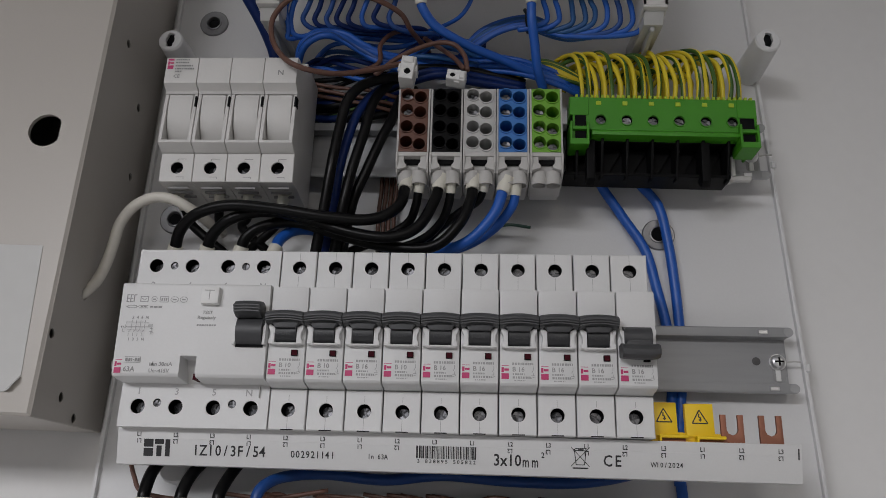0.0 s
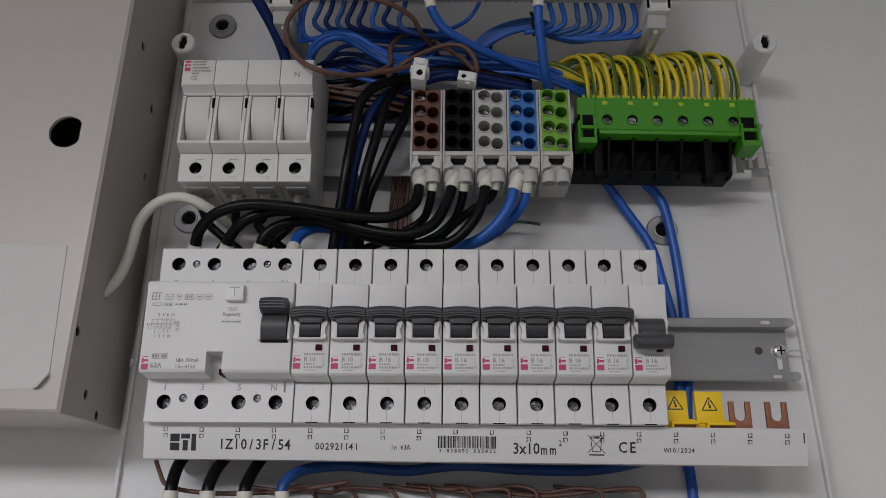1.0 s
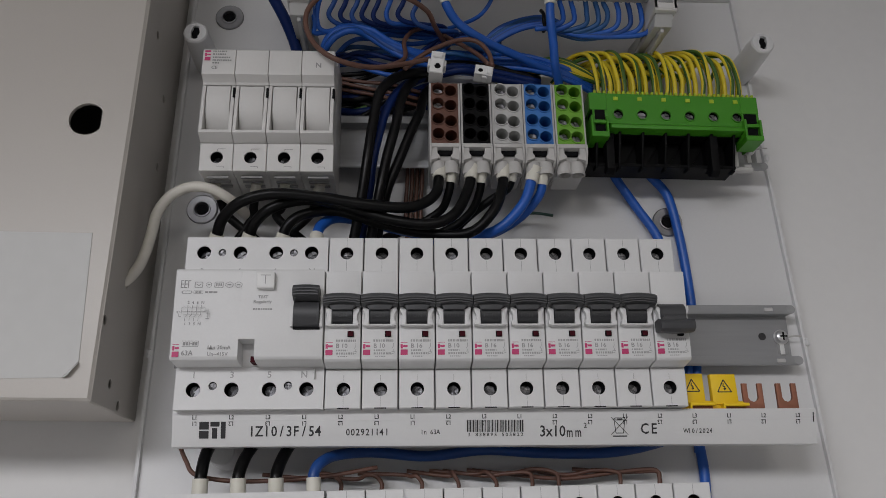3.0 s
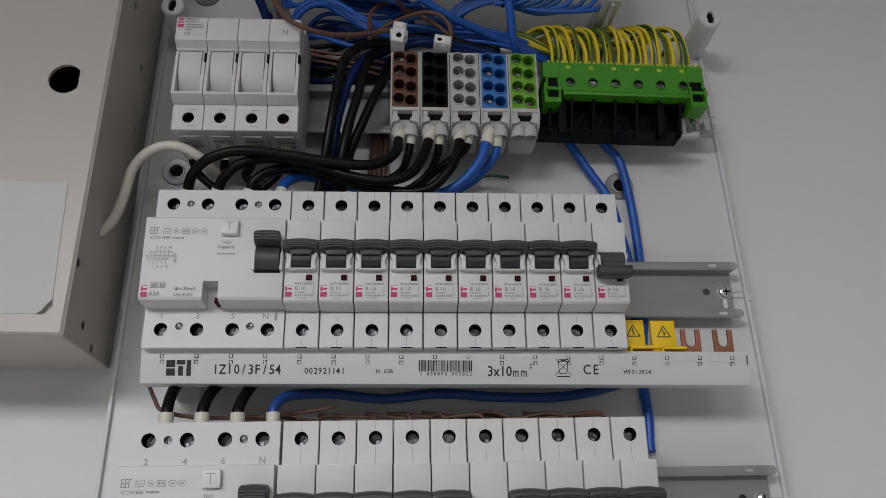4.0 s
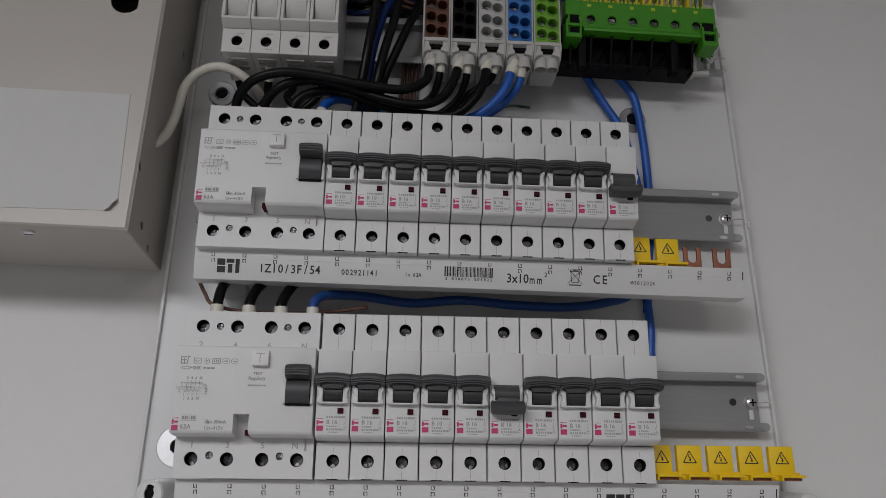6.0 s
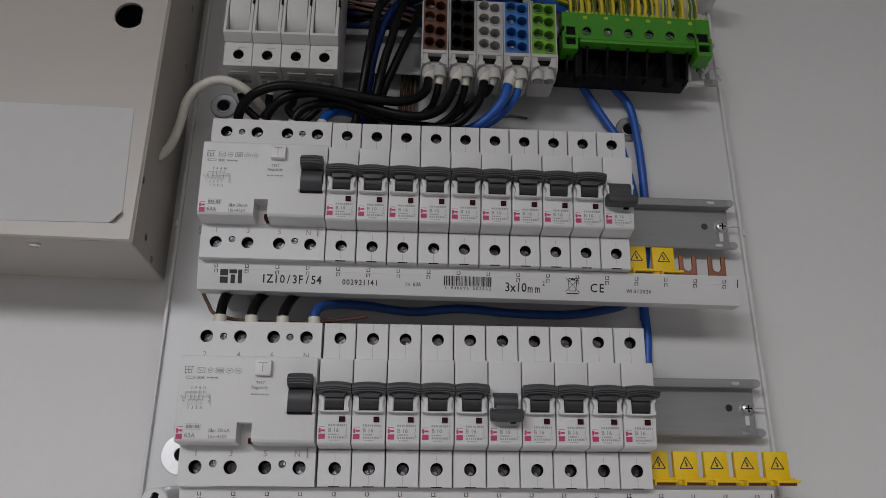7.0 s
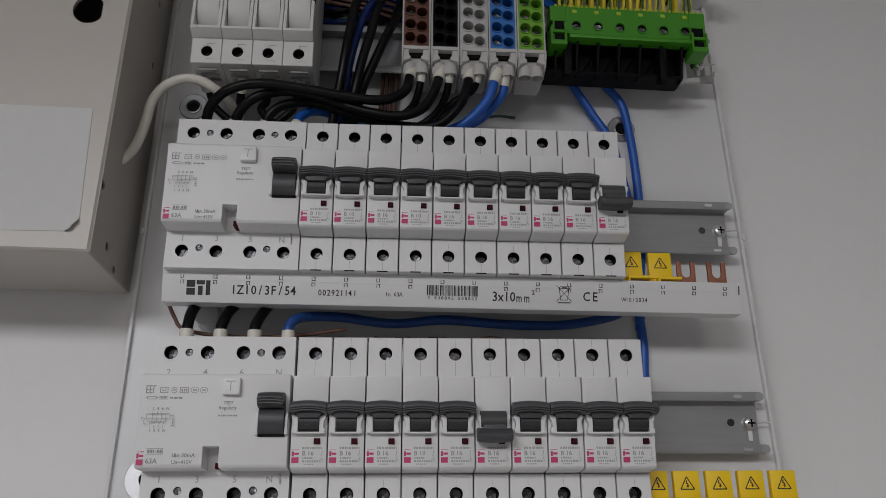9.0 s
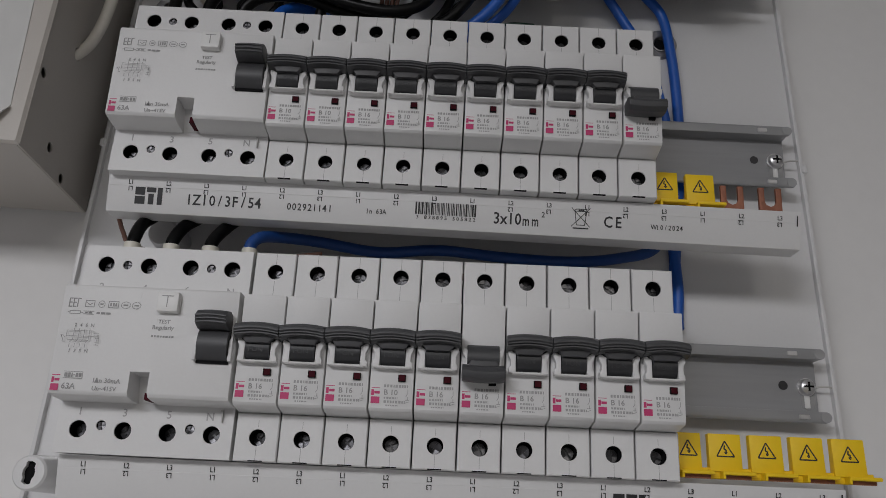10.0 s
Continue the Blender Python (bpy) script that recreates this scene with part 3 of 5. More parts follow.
def rcd_bars():
    bm = bmesh.new()
    y = rcd_y(-14)
    stroke(bm, y, 0.2, (5.6, -13.0, 13.2, -13.0), (5.6, -15.6, 13.2, -15.6), (13.2, -13.0, 13.2, -15.6))
    marks(bm, y, (6.0, 7.2, -15.1, -13.5), (7.5, 8.5, -15.1, -13.5), (8.8, 9.3, -15.1, -13.5), (9.6, 10.2, -14.5, -14.1), (10.5, 11.5, -15.1, -13.5), (11.8, 12.8, -15.1, -13.5))
    return finish("type_plate", bm, INKMID)


def rcd_fine():
    bm = bmesh.new()
    x = 38.0
    for w in (0.9, 0.7, 1.1, 0.6, 0.8, 1.0, 0.7, 0.9):
        marks(bm, rcd_y(2.4), (x, x + w, 2.0, 2.8))
        x += w + 0.35
    return finish("small_print", bm, INKMID)


def residual_device(x, z, y=0, lean=0):
    t = thing("residual_current_device", x, y, z, "pale grey four-pole residual current device with test button", "safety switch", "residual current devices", lean=lean)
    part("housing", once("rcd", rcd_body), parent=t)
    b = bmesh.new()
    slab(b, 39.6, 48.2, -75.4, -70, 12.0, 20.2, 0.8, 2)
    button = part("test_button", b, BUTTON, t, "raised white square test button")
    part("marking", once("tee", lambda: finish("marking", stroke(bmesh.new(), -75.55, 0.35, (41.4, 18.4, 46.2, 18.4), (43.8, 18.4, 43.8, 13.8)), INKMID)), parent=button)
    lv = bmesh.new()
    prism(lv, [(-70, 12.0), (-75.5, 13.4), (-79.5, 12.6), (-82, 10.2), (-80.6, 7.2), (-76.5, 5.8), (-70, 5.6)], 57.7, 70.2, 0.4, lambda u: -0.4 * u * u, 6)
    for zz, yy in ((10.4, -82), (9.1, -81.5), (7.9, -80.9)):
        prism(lv, [(yy - 0.4, zz), (yy - 0.4, zz - 0.5), (yy + 1.5, zz - 0.6), (yy + 1.5, zz + 0.1)], 57.9, 70.0, 0, lambda u: -0.4 * u * u, 6)
    part("lever", lv, LEVER, t, "slate grey ribbed rocker lever")
    dr = bmesh.new()
    prism(dr, [(-69, 6.6)] + [(-69.5 - 6.3 * math.sin(a), 0.2 + 7.2 * math.cos(a)) for a in [math.pi * k / 14 for k in range(1, 14)]] + [(-69, -7.2)], 57.9, 70.0)
    part("lever_drum", dr, LEVER, t)
    for s, x0 in ((0, 56.2), (1, 70.3)):
        part("lever_cheek", plate_xz(bmesh.new(), [(x0, -6.6), (x0 + 1.4, -6.6), (x0 + 1.4, 4.2), (x0, 1.6)], -73.6, -70, 0.3), HOUSING, t)
    # Near-black slab paints the shade round the lever.
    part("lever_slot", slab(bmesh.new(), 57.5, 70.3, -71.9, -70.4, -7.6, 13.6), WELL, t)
    part("flag", slab(bmesh.new(), 37.4, 39.5, -66.5, -58, -22.4, -19.6), FLAG, t, "dark red indicator in the notch")
    part("coding_clip", plate_xz(bmesh.new(), [(66.5, -24), (67.4, -24), (67.4, -29), (67.0, -29), (67.0, -25), (66.5, -25)], -58.6, -56.8), GREYP, t)
    for xx, r in HOLES:
        terminal(t, xx, -59.5, 35.2, r, sink=5.2 if r > 3 else 2.4)
        terminal(t, xx, -57, -34.0 if r > 3 else -32.2, r, sink=5.2 if r > 3 else 2.4)
    for word, xx in (("2", 9), ("4", 27.3), ("6", 45.4), ("N", 63.4)):
        part("marking", lettering(word, 3.2, INKPALE), parent=t, at=mm(xx - 1.2, -59.65, 25.0))
    for word, xx in (("1", 9), ("3", 27.3), ("5", 45.4), ("N", 61.6)):
        part("marking", lettering(word, 3.2, INKPALE), parent=t, at=mm(xx - 1.2, -57.15, -27.0))
    part("brand_mark", once("rbrand", lambda: brand_block(rcd_y(-17) , 1.2, 4.4, -20.6, -13.4, MAGENTA)), parent=t, label="magenta printed mark")
    at = lambda xx, zz: mm(xx, rcd_y(zz) - 0.03, zz, -2.7)
    part("marking", lettering("TEST", 1.6, INKMID), parent=t, at=at(40.2, 8.4))
    part("marking", lettering("Regularly", 1.7, INKMID), parent=t, at=at(38.0, 6.0))
    part("marking", lettering("63A", 2.4, INKMID), parent=t, at=at(5.4, -18.8))
    part("marking", lettering("I∆n 30mA", 1.9, INKMID), parent=t, at=at(17.6, -16.2))
    part("marking", lettering("Un~415V", 1.8, INKMID), parent=t, at=at(17.6, -19.3))
    for k, (a, b2) in enumerate((("2", "1"), ("4", "3"), ("6", "5"), ("N", "N"))):
        part("marking", lettering(a, 1.4, INKMID), parent=t, at=at(6.7 + 2.15 * k, 5.6))
        part("marking", lettering(b2, 1.4, INKMID), parent=t, at=at(5.7 + 2.15 * k, -4.8))
    part("marking", lettering("T", 1.2, INKMID), parent=t, at=at(1.6, 0.8))
    part("wiring_diagram", once("diagram", rcd_print), parent=t)
    part("approval_marks", once("icons", rcd_icons), parent=t)
    part("type_plate", once("rbars", rcd_bars), parent=t)
    part("small_print", once("rfine", rcd_fine), parent=t)


residual_device(1.5, 1590.5)
TILT, FORE = -0.53, -4.0


def second_row(x):
    """The lower row climbs a little towards its free end."""
    return 1466.1 + (x - 150) * 0.0092


residual_device(4.4, second_row(4.4), FORE, TILT)
for i, amps in enumerate(("10", "10", "16", "10", "16", "16", "16", "16", "16", "16")):
    breaker(73.6 + 18.0 * i, 1590.5, amps, i != 9)
for i, amps in enumerate(("16", "16", "16", "10", "16", "16", "16", "16", "16", "16")):
    breaker(77.2 + 18.0 * i, second_row(77.2 + 18.0 * i), amps, i != 5, FORE, TILT)


# ---- comb busbars with caps ----
def mono(parent, text, x0, x1, h, height, face, mat, wide=0.9):
    """Evenly pitched print from x0 to x1, each sign in its own cell."""
    step = (x1 - x0) / len(text)
    for k, sign in enumerate(text):
        if sign != " ":
            me = lettering(sign, height, mat, wide, 0.02)
            mid = sum(v.co.x for v in me.vertices) / len(me.vertices) * 1000
            part("marking", me, parent=parent, at=face(x0 + step * (k + 0.5) - mid, h))


def busbar(x, z, shift, y=0, lean_y=0.0):
    """A comb busbar; shift: how far along its print starts."""
    t = thing("comb_busbar", x, y, z, "pale grey three-phase comb busbar with black print", "busbar", "comb busbars", lean=lean_y)
    part("housing", prism(bmesh.new(), [(-47.4, 0), (-51.2, 17.2), (-40, 17.2), (-36.5, 14), (-36.5, 0)], 0, 320.5, 0.4), HOUSING, t)
    lean = math.degrees(math.atan2(3.8, 17.2))
    face = lambda xx, h, flip=0: mm(xx, -47.55 - 3.8 * h / 17.2, h, lean) @ pose(0, 0, 0, 0, flip, 0)
    part("groove", prism(bmesh.new(), [(-50.17, 12.2), (-50.2, 12.05), (-49, 12.05), (-49, 12.2)], 0.2, 320.3), HOUSING, t)
    for k in range(18):
        word = ("L1", "L2", "L3")[k % 3]
        xx = 9.5 + 17.66 * k
        part("marking", lettering(word, 2.1, INK, 0.86, 0.03), parent=t, at=face(xx, 13.7))
        if k != 9 or shift > 60:
            part("marking", lettering(word, 2.1, INK, 0.86, 0.03), parent=t, at=face(xx + 2.3, 10.9, 180))

    def brand(x0):
        bm = bmesh.new()
        marks(bm, 0, (0, 4.6, 0, 3.7), (0, 4.6, 4.3, 8.0), (5.3, 9.7, 5.7, 8.0), (6.2, 8.7, 0, 5.0), (10.4, 12.7, 0, 8.0))
        part("brand_mark", bm, INK, t, "bold black printed mark", at=face(x0, 3.9))
    brand(13.1 + shift)
    for text, x0, x1, h, height in (("IZ10/3F/54", 36.6, 72.6, 6.9, 5.0), ("002921141", 83.8, 105.2, 6.4, 3.3), ("In 63A", 120.5, 130.0, 6.4, 2.3),
                                    ("3x10", 179.4, 192.6, 6.4, 5.4), ("mm", 192.4, 201.0, 5.9, 5.0), ("2", 201.2, 203.6, 9.2, 2.6), ("CE", 230.4, 239.8, 7.4, 5.2), ("W10/2024", 252.4, 267.0, 6.4, 2.3)):
        if x1 + shift < 320:
            mono(t, text, x0 + shift, x1 + shift, h, height, face, INK, 0.62 if text == "mm" else 0.86)
    if shift < 60:
        bm = bmesh.new()
        r, xx = random.Random(11), 0.0
        while xx < 28:
            w = r.choice((0.3, 0.3, 0.55, 0.8))
            marks(bm, 0, (xx, xx + w, 0, 5.8))
            xx += w + r.choice((0.25, 0.3, 0.5))
        part("barcode", bm, INK, t, "black printed barcode", at=face(143.4, 6.4))
        mono(t, "3 838895 505822", 143.6, 171.6, 5.1, 1.7, face, INK, 1.1)
        bm = bmesh.new()
        stroke(bm, 0, 0.35, (1.8, 8.0, 2.6, 1.6), (7.2, 8.0, 6.4, 1.6), (2.6, 1.6, 6.4, 1.6), (1.4, 8.0, 7.6, 8.0), (2.4, 9.0, 6.8, 9.0), (1.4, 8.0, 2.4, 9.0), (7.6, 8.0, 6.8, 9.0))
        stroke(bm, -0.01, 0.3, (0.2, 9.6, 8.8, 0.8), (8.8, 9.6, 0.2, 0.8))
        marks(bm, -0.02, (1.0, 8.2, -0.2, 0.4), (3.4, 6.0, 8.2, 8.7))
        part("waste_bin_mark", bm, INK, t, at=face(215.2, 4.0))
    part("end_tick", marks(bmesh.new(), 0, (0, 0.6, 0, 5)), INK, t, at=face(318.6, 10.4))
    return t


def fork(t, x):
    o = [(0, 0), (10.6, 0), (10.6, 13.5), (8.0, 13.5), (8.0, 6.4), (7.2, 4.8), (5.3, 4.0), (3.4, 4.8), (2.6, 6.4), (2.6, 13.5), (0, 13.5)]
    part("copper_fork", plate_xz(bmesh.new(), [(x + u, 17 + v) for u, v in o], -46.4, -44.8, 0.15), COPPER, t, "bare copper fork terminal")


def cap(x, z, wide=13.4, y=0, lean=0):
    """A yellow pin cover with its hollow foot and warning sign."""
    t = thing("busbar_pin_cover", x, y, z, "yellow plastic pin cover with a lightning warning triangle", "pin cover", "busbar pin covers", lean=lean)
    b = bmesh.new()
    prism(b, [(-47.6, 3), (-46.8, 18.4), (-43.4, 18.4), (-43.4, 3)], 0, wide, 0.4)
    part("cover", b, CAP, t)
    part("bridge", slab(bmesh.new(), -1.0, wide + 3.0, -46.4, -43.6, 0.2, 4.6, 0.3), CAP, t)
    b = bmesh.new()
    a = wide - 9.4
    slab(b, a, wide + 4.0, -51.2, -44, 1.7, 3.2, 0.3)
    slab(b, a, a + 1.1, -51, -44, 0.1, 2.4, 0.2)
    part("foot", b, CAP, t)
    part("pin", slab(bmesh.new(), a + 1.3, wide + 3.2, -47.6, -46.5, 0.1, 1.6), COPPER, t)
    s = bmesh.new()
    cx, cz, h = wide / 2, 12.3, 3.1
    tri = [(cx - 3.6, cz - h), (cx + 3.6, cz - h), (cx, cz + h)]
    stroke(s, 0, 0.55, *[(*tri[k], *tri[(k + 1) % 3]) for k in range(3)])
    stroke(s, 0, 0.55, (cx - 0.2, cz + 1.4, cx - 0.45, cz - 0.3), (cx - 0.45, cz - 0.3, cx + 0.45, cz - 0.3), (cx + 0.45, cz - 0.3, cx + 0.2, cz - 1.6))
    stroke(s, 0, 0.4, (cx - 0.35, cz - 1.3, cx + 0.25, cz - 2.2), (cx + 0.8, cz - 1.2, cx + 0.25, cz - 2.2))
    for v in s.verts:
        v.co.y = -47.6 + (v.co.z - 3) * (0.8 / 15.4) - 0.12
    part("warning_sign", s, INK, t, "black lightning triangle")


bar = busbar(0, 1530.4, 0, 0, 0.25)
fork(bar, 286)
fork(bar, 303.8)
busbar(5.4, 1403.6, 213.5, FORE, -0.62)
cap(253.6, 1546.4, 12.2)
cap(269.7, 1546.0, 13.2)
cap(258.6, 1425.6, 10.8, FORE, -0.6)
for k in range(4):
    cap(272.6 + 17.1 * k, 1425.8 + 0.2 * k, 13.5, FORE, -0.6)


# ---- fuse holder ----
def fuse_holder(x, z):
    t = thing("fuse_holder", x, 0, z, "grey four-pole fuse holder with closed drawers", "fuse holder")
    for k in range(4):
        o = 18.0 * k
        pole = part("pole", prism(bmesh.new(), [(-16, 40), (-44, 40), (-46, 33), (-65, 30.6), (-66, 29.6), (-66, 14.6), (-61.5, 12.2), (-60.8, 10.8), (-50, 10.4), (-50, -16.4), (-60.5, -16.6), (-62, -17),
                                                (-62, -18.6), (-56, -21.6), (-45.6, -22), (-45.6, -37), (-22, -39.5), (-16, -36)], o + 0.15, o + 17.85, 0.4), HOUSING2, t)
        d = bmesh.new()
        prism(d, [(-48, 10.2), (-60.6, 10.2), (-61.1, 6), (-61.0, 1), (-60.2, -4), (-58.6, -8.5), (-56, -12.5), (-53, -15.4), (-48, -16)], o + 2.5, o + 15.3, 0.3)
        part("fuse_drawer", d, HOUSING2, pole, "rounded pull-out fuse drawer")
        for a, b in ((0.2, 2.0), (15.9, 17.8)):
            part("cheek", prism(bmesh.new(), [(-49, 10.6), (-60.7, 10.6), (-61.2, 6), (-62, -17.2), (-49, -17)], o + a, o + b, 0.25), HOUSING2, pole)
        part("catch", slab(bmesh.new(), o + 16.9, o + 18.1, -62.0, -58, 2.8, 8.8, 0.2), WELL, pole)
        hood = bmesh.new()
        holed(hood, o + 0.15, o + 17.85, -37.6, -21.6, -54.4, -45, o + 9.3, -29.8, 3.4, 0.3)
        for v in hood.verts:
            v.co.y += (v.co.z + 29.8) * -0.06
        part("terminal_cover", hood, HOUSING2, pole)
        terminal(t, o + 9.3, -54.4, -29.8)
        part("marking", once("fusemark", lambda: finish("marking", stroke(bmesh.new(), 0, 0.25, (0, 0, 4.4, 0), (0, 0, 0, -1.2)), INKGREY)), parent=t, at=mm(o + 9.6, -54.95, -25.0, 3.4))
        part("marking", once("fusemark2", lambda: finish("marking", stroke(bmesh.new(), 0, 0.25, (0, 0, 4.0, 0), (4.0, 0, 4.0, -1.0)), INKGREY)), parent=t, at=mm(o + 9.4, -54.2, -35.0, 3.4))
        for i in range(3):
            part("vent_slit", slab(bmesh.new(), o + 4, o + 15, -49.4 + i * 6, -48.2 + i * 6, -39.6, -38.5), SEAM, t)
    part("clip", slab(bmesh.new(), -2.2, 0, -24, -18, -10, 6, 0.5), HOUSING2, t)
    part("brand_mark", brand_block(-66.2, 1.2, 4.4, 22.8, 29.2, MAGENTA), parent=t, label="magenta printed mark")
    bm = bmesh.new()
    r = random.Random(3)
    for i, (zz, x1) in enumerate(((28.6, 13.0), (26.8, 12.6), (24.8, 15.0), (23.0, 15.8), (21.3, 9.2))):
        xx = 5.6
        while xx < x1:
            w = r.uniform(0.5, 1.2)
            marks(bm, -66.3, (xx, min(xx + w, x1), zz - 0.45, zz + 0.45))
            xx += w + 0.35
    part("small_print", bm, INKGREY, t)
    part("marking", lettering("CE", 2.0, INKGREY), parent=t, at=mm(5.2, -66.2, 18.4))
    part("marking", lettering("N", 3.2, INKGREY), parent=t, at=mm(61.5, -66.2, 20.6))


fuse_holder(1.8, 1711.5)


# ---- distribution blocks ----
def block(x, z, mat, name, screws):
    t = thing("distribution_block", x, 0, z, "grey distribution block with %s eight-way insert" % name, "terminal block", "distribution blocks")
    b = bmesh.new()
    prism(b, [(-16, 26), (-40, 27), (-45.6, 24), (-45.6, -14.5), (-47.5, -16), (-47, -21), (-44, -26), (-36, -28), (-16, -28)], 0.2, 1.3, 0.3)
    prism(b, [(-16, 26), (-40, 27), (-45.6, 24), (-45.6, -14.5), (-47.5, -16), (-47, -21), (-44, -26), (-36, -28), (-16, -28)], 16.7, 17.8, 0.3)
    prism(b, [(-16, 25), (-26, 25), (-26, -16), (-30, -20), (-30, -28), (-16, -30)], 1.2, 16.8, 0.3)
    prism(b, [(-27, 23.7), (-27, 25), (-39, 25), (-44.5, 23.7)], 1.2, 16.8)
    prism(b, [(-40, -18), (-41, -16), (-27, -16), (-27, -18)], 1.2, 16.8)
    prism(b, [(-40, -17.6), (-41, -17.6), (-39.5, -24.5), (-38.5, -24.5)], 1.2, 16.8)
    prism(b, [(-40, -14.6), (-46.5, -15), (-46.3, -17.2), (-40, -18)], 1.2, 16.8, 0.2)
    plate_xz(b, [(1.2, -17), (4.6, -17), (4.6, -20.5), (5.8, -22), (5.8, -23.4), (3.0, -24.4), (1.2, -25)], -45.6, -38, 0.3)
    plate_xz(b, [(16.8, -25), (15.0, -24.4), (12.2, -23.4), (12.2, -22), (13.4, -20.5), (13.4, -17), (16.8, -17)], -45.6, -38, 0.3)
    part("housing", b, BLOCKBODY, t)
    for cx in (5.2, 12.6):
        fun = bmesh.new()
        n = 20
        rings = [[fun.verts.new((cx + math.cos(2 * math.pi * k / n) * r, -39.5 + math.sin(2 * math.pi * k / n) * r * 0.95, h)) for k in range(n)]
                 for r, h in ((3.9, -24), (4.3, -31.5), (3.7, -31.5), (3.3, -24))]
        for a, c in zip(rings, rings[1:]):
            for k in range(n):
                fun.faces.new((a[k], a[(k + 1) % n], c[(k + 1) % n], c[k]))
        part("cable_funnel", fun, BLOCKBODY, t)
    part("latch_slot", slab(bmesh.new(), 4.8, 13.2, -42.6, -40.6, -20.4, -17.6, 0.2), WELL, t)
    n = bmesh.new()
    cols = ((1.3, 9.0, 5.3, 0.6), (9.0, 16.7, 12.4, -0.8))
    for row in range(4):
        top = 23.6 - row * 9.4 - (0.6 if row > 1 else 0)
        for u0, u1, cx, dz in cols:
            holed(n, u0, u1, top - 9.4 - (0.6 if row == 1 else 0), top, -45.9, -29, cx, top - 4.4 + dz, 3.5)
    ins = part("insert", n, mat, t, name + " plastic insert")
    for row in range(4):
        top = 23.6 - row * 9.4 - (0.6 if row > 1 else 0)
        for c, (u0, u1, cx, dz) in enumerate(cols):
            cz = top - 4.4 + dz
            part("collar", once(("collar", mat.name), lambda: collar_mesh(mat)), parent=ins, at=mm(cx, -45.9, cz))
            # Socket ends are near-black, not insert colour, to paint their shade.
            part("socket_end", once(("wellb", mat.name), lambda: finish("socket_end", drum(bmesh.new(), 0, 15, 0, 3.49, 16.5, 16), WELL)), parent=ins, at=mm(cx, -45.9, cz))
            if (row, c) in screws:
                part("terminal_screw", once(("screw", 2.9), lambda: screw_mesh(2.6, SMALLSCREW)), parent=t, at=mm(cx, -41.2, cz, 0, random.uniform(0, 90), 0))


def collar_mesh(mat):
    bm = bmesh.new()
    n = 20
    rings = [[bm.verts.new((math.cos(2 * math.pi * k / n) * r, h, math.sin(2 * math.pi * k / n) * r)) for k in range(n)] for h, r in ((0.2, 4.0), (-0.8, 3.95), (-0.8, 3.45), (0.2, 3.45))]
    for a, b in zip(rings, rings[1:]):
        for k in range(n):
            bm.faces.new((a[k], a[(k + 1) % n], b[(k + 1) % n], b[k]))
    return finish("collar", bm, mat)


for i, (mat, name, screws) in enumerate(((BROWNP, "brown", ((0, 0), (1, 0))), (BLACKP, "black", ()), (GREYP, "light grey", ((0, 0), (1, 0))),
                                         (BLUEP, "blue", ((0, 0), (1, 0), (3, 0))), (LIME, "lime green", ((0, 0), (1, 0), (2, 0), (2, 1), (3, 0), (3, 1))))):
    block(126.2 + 18.0 * i, 1710.5, mat, name, screws)


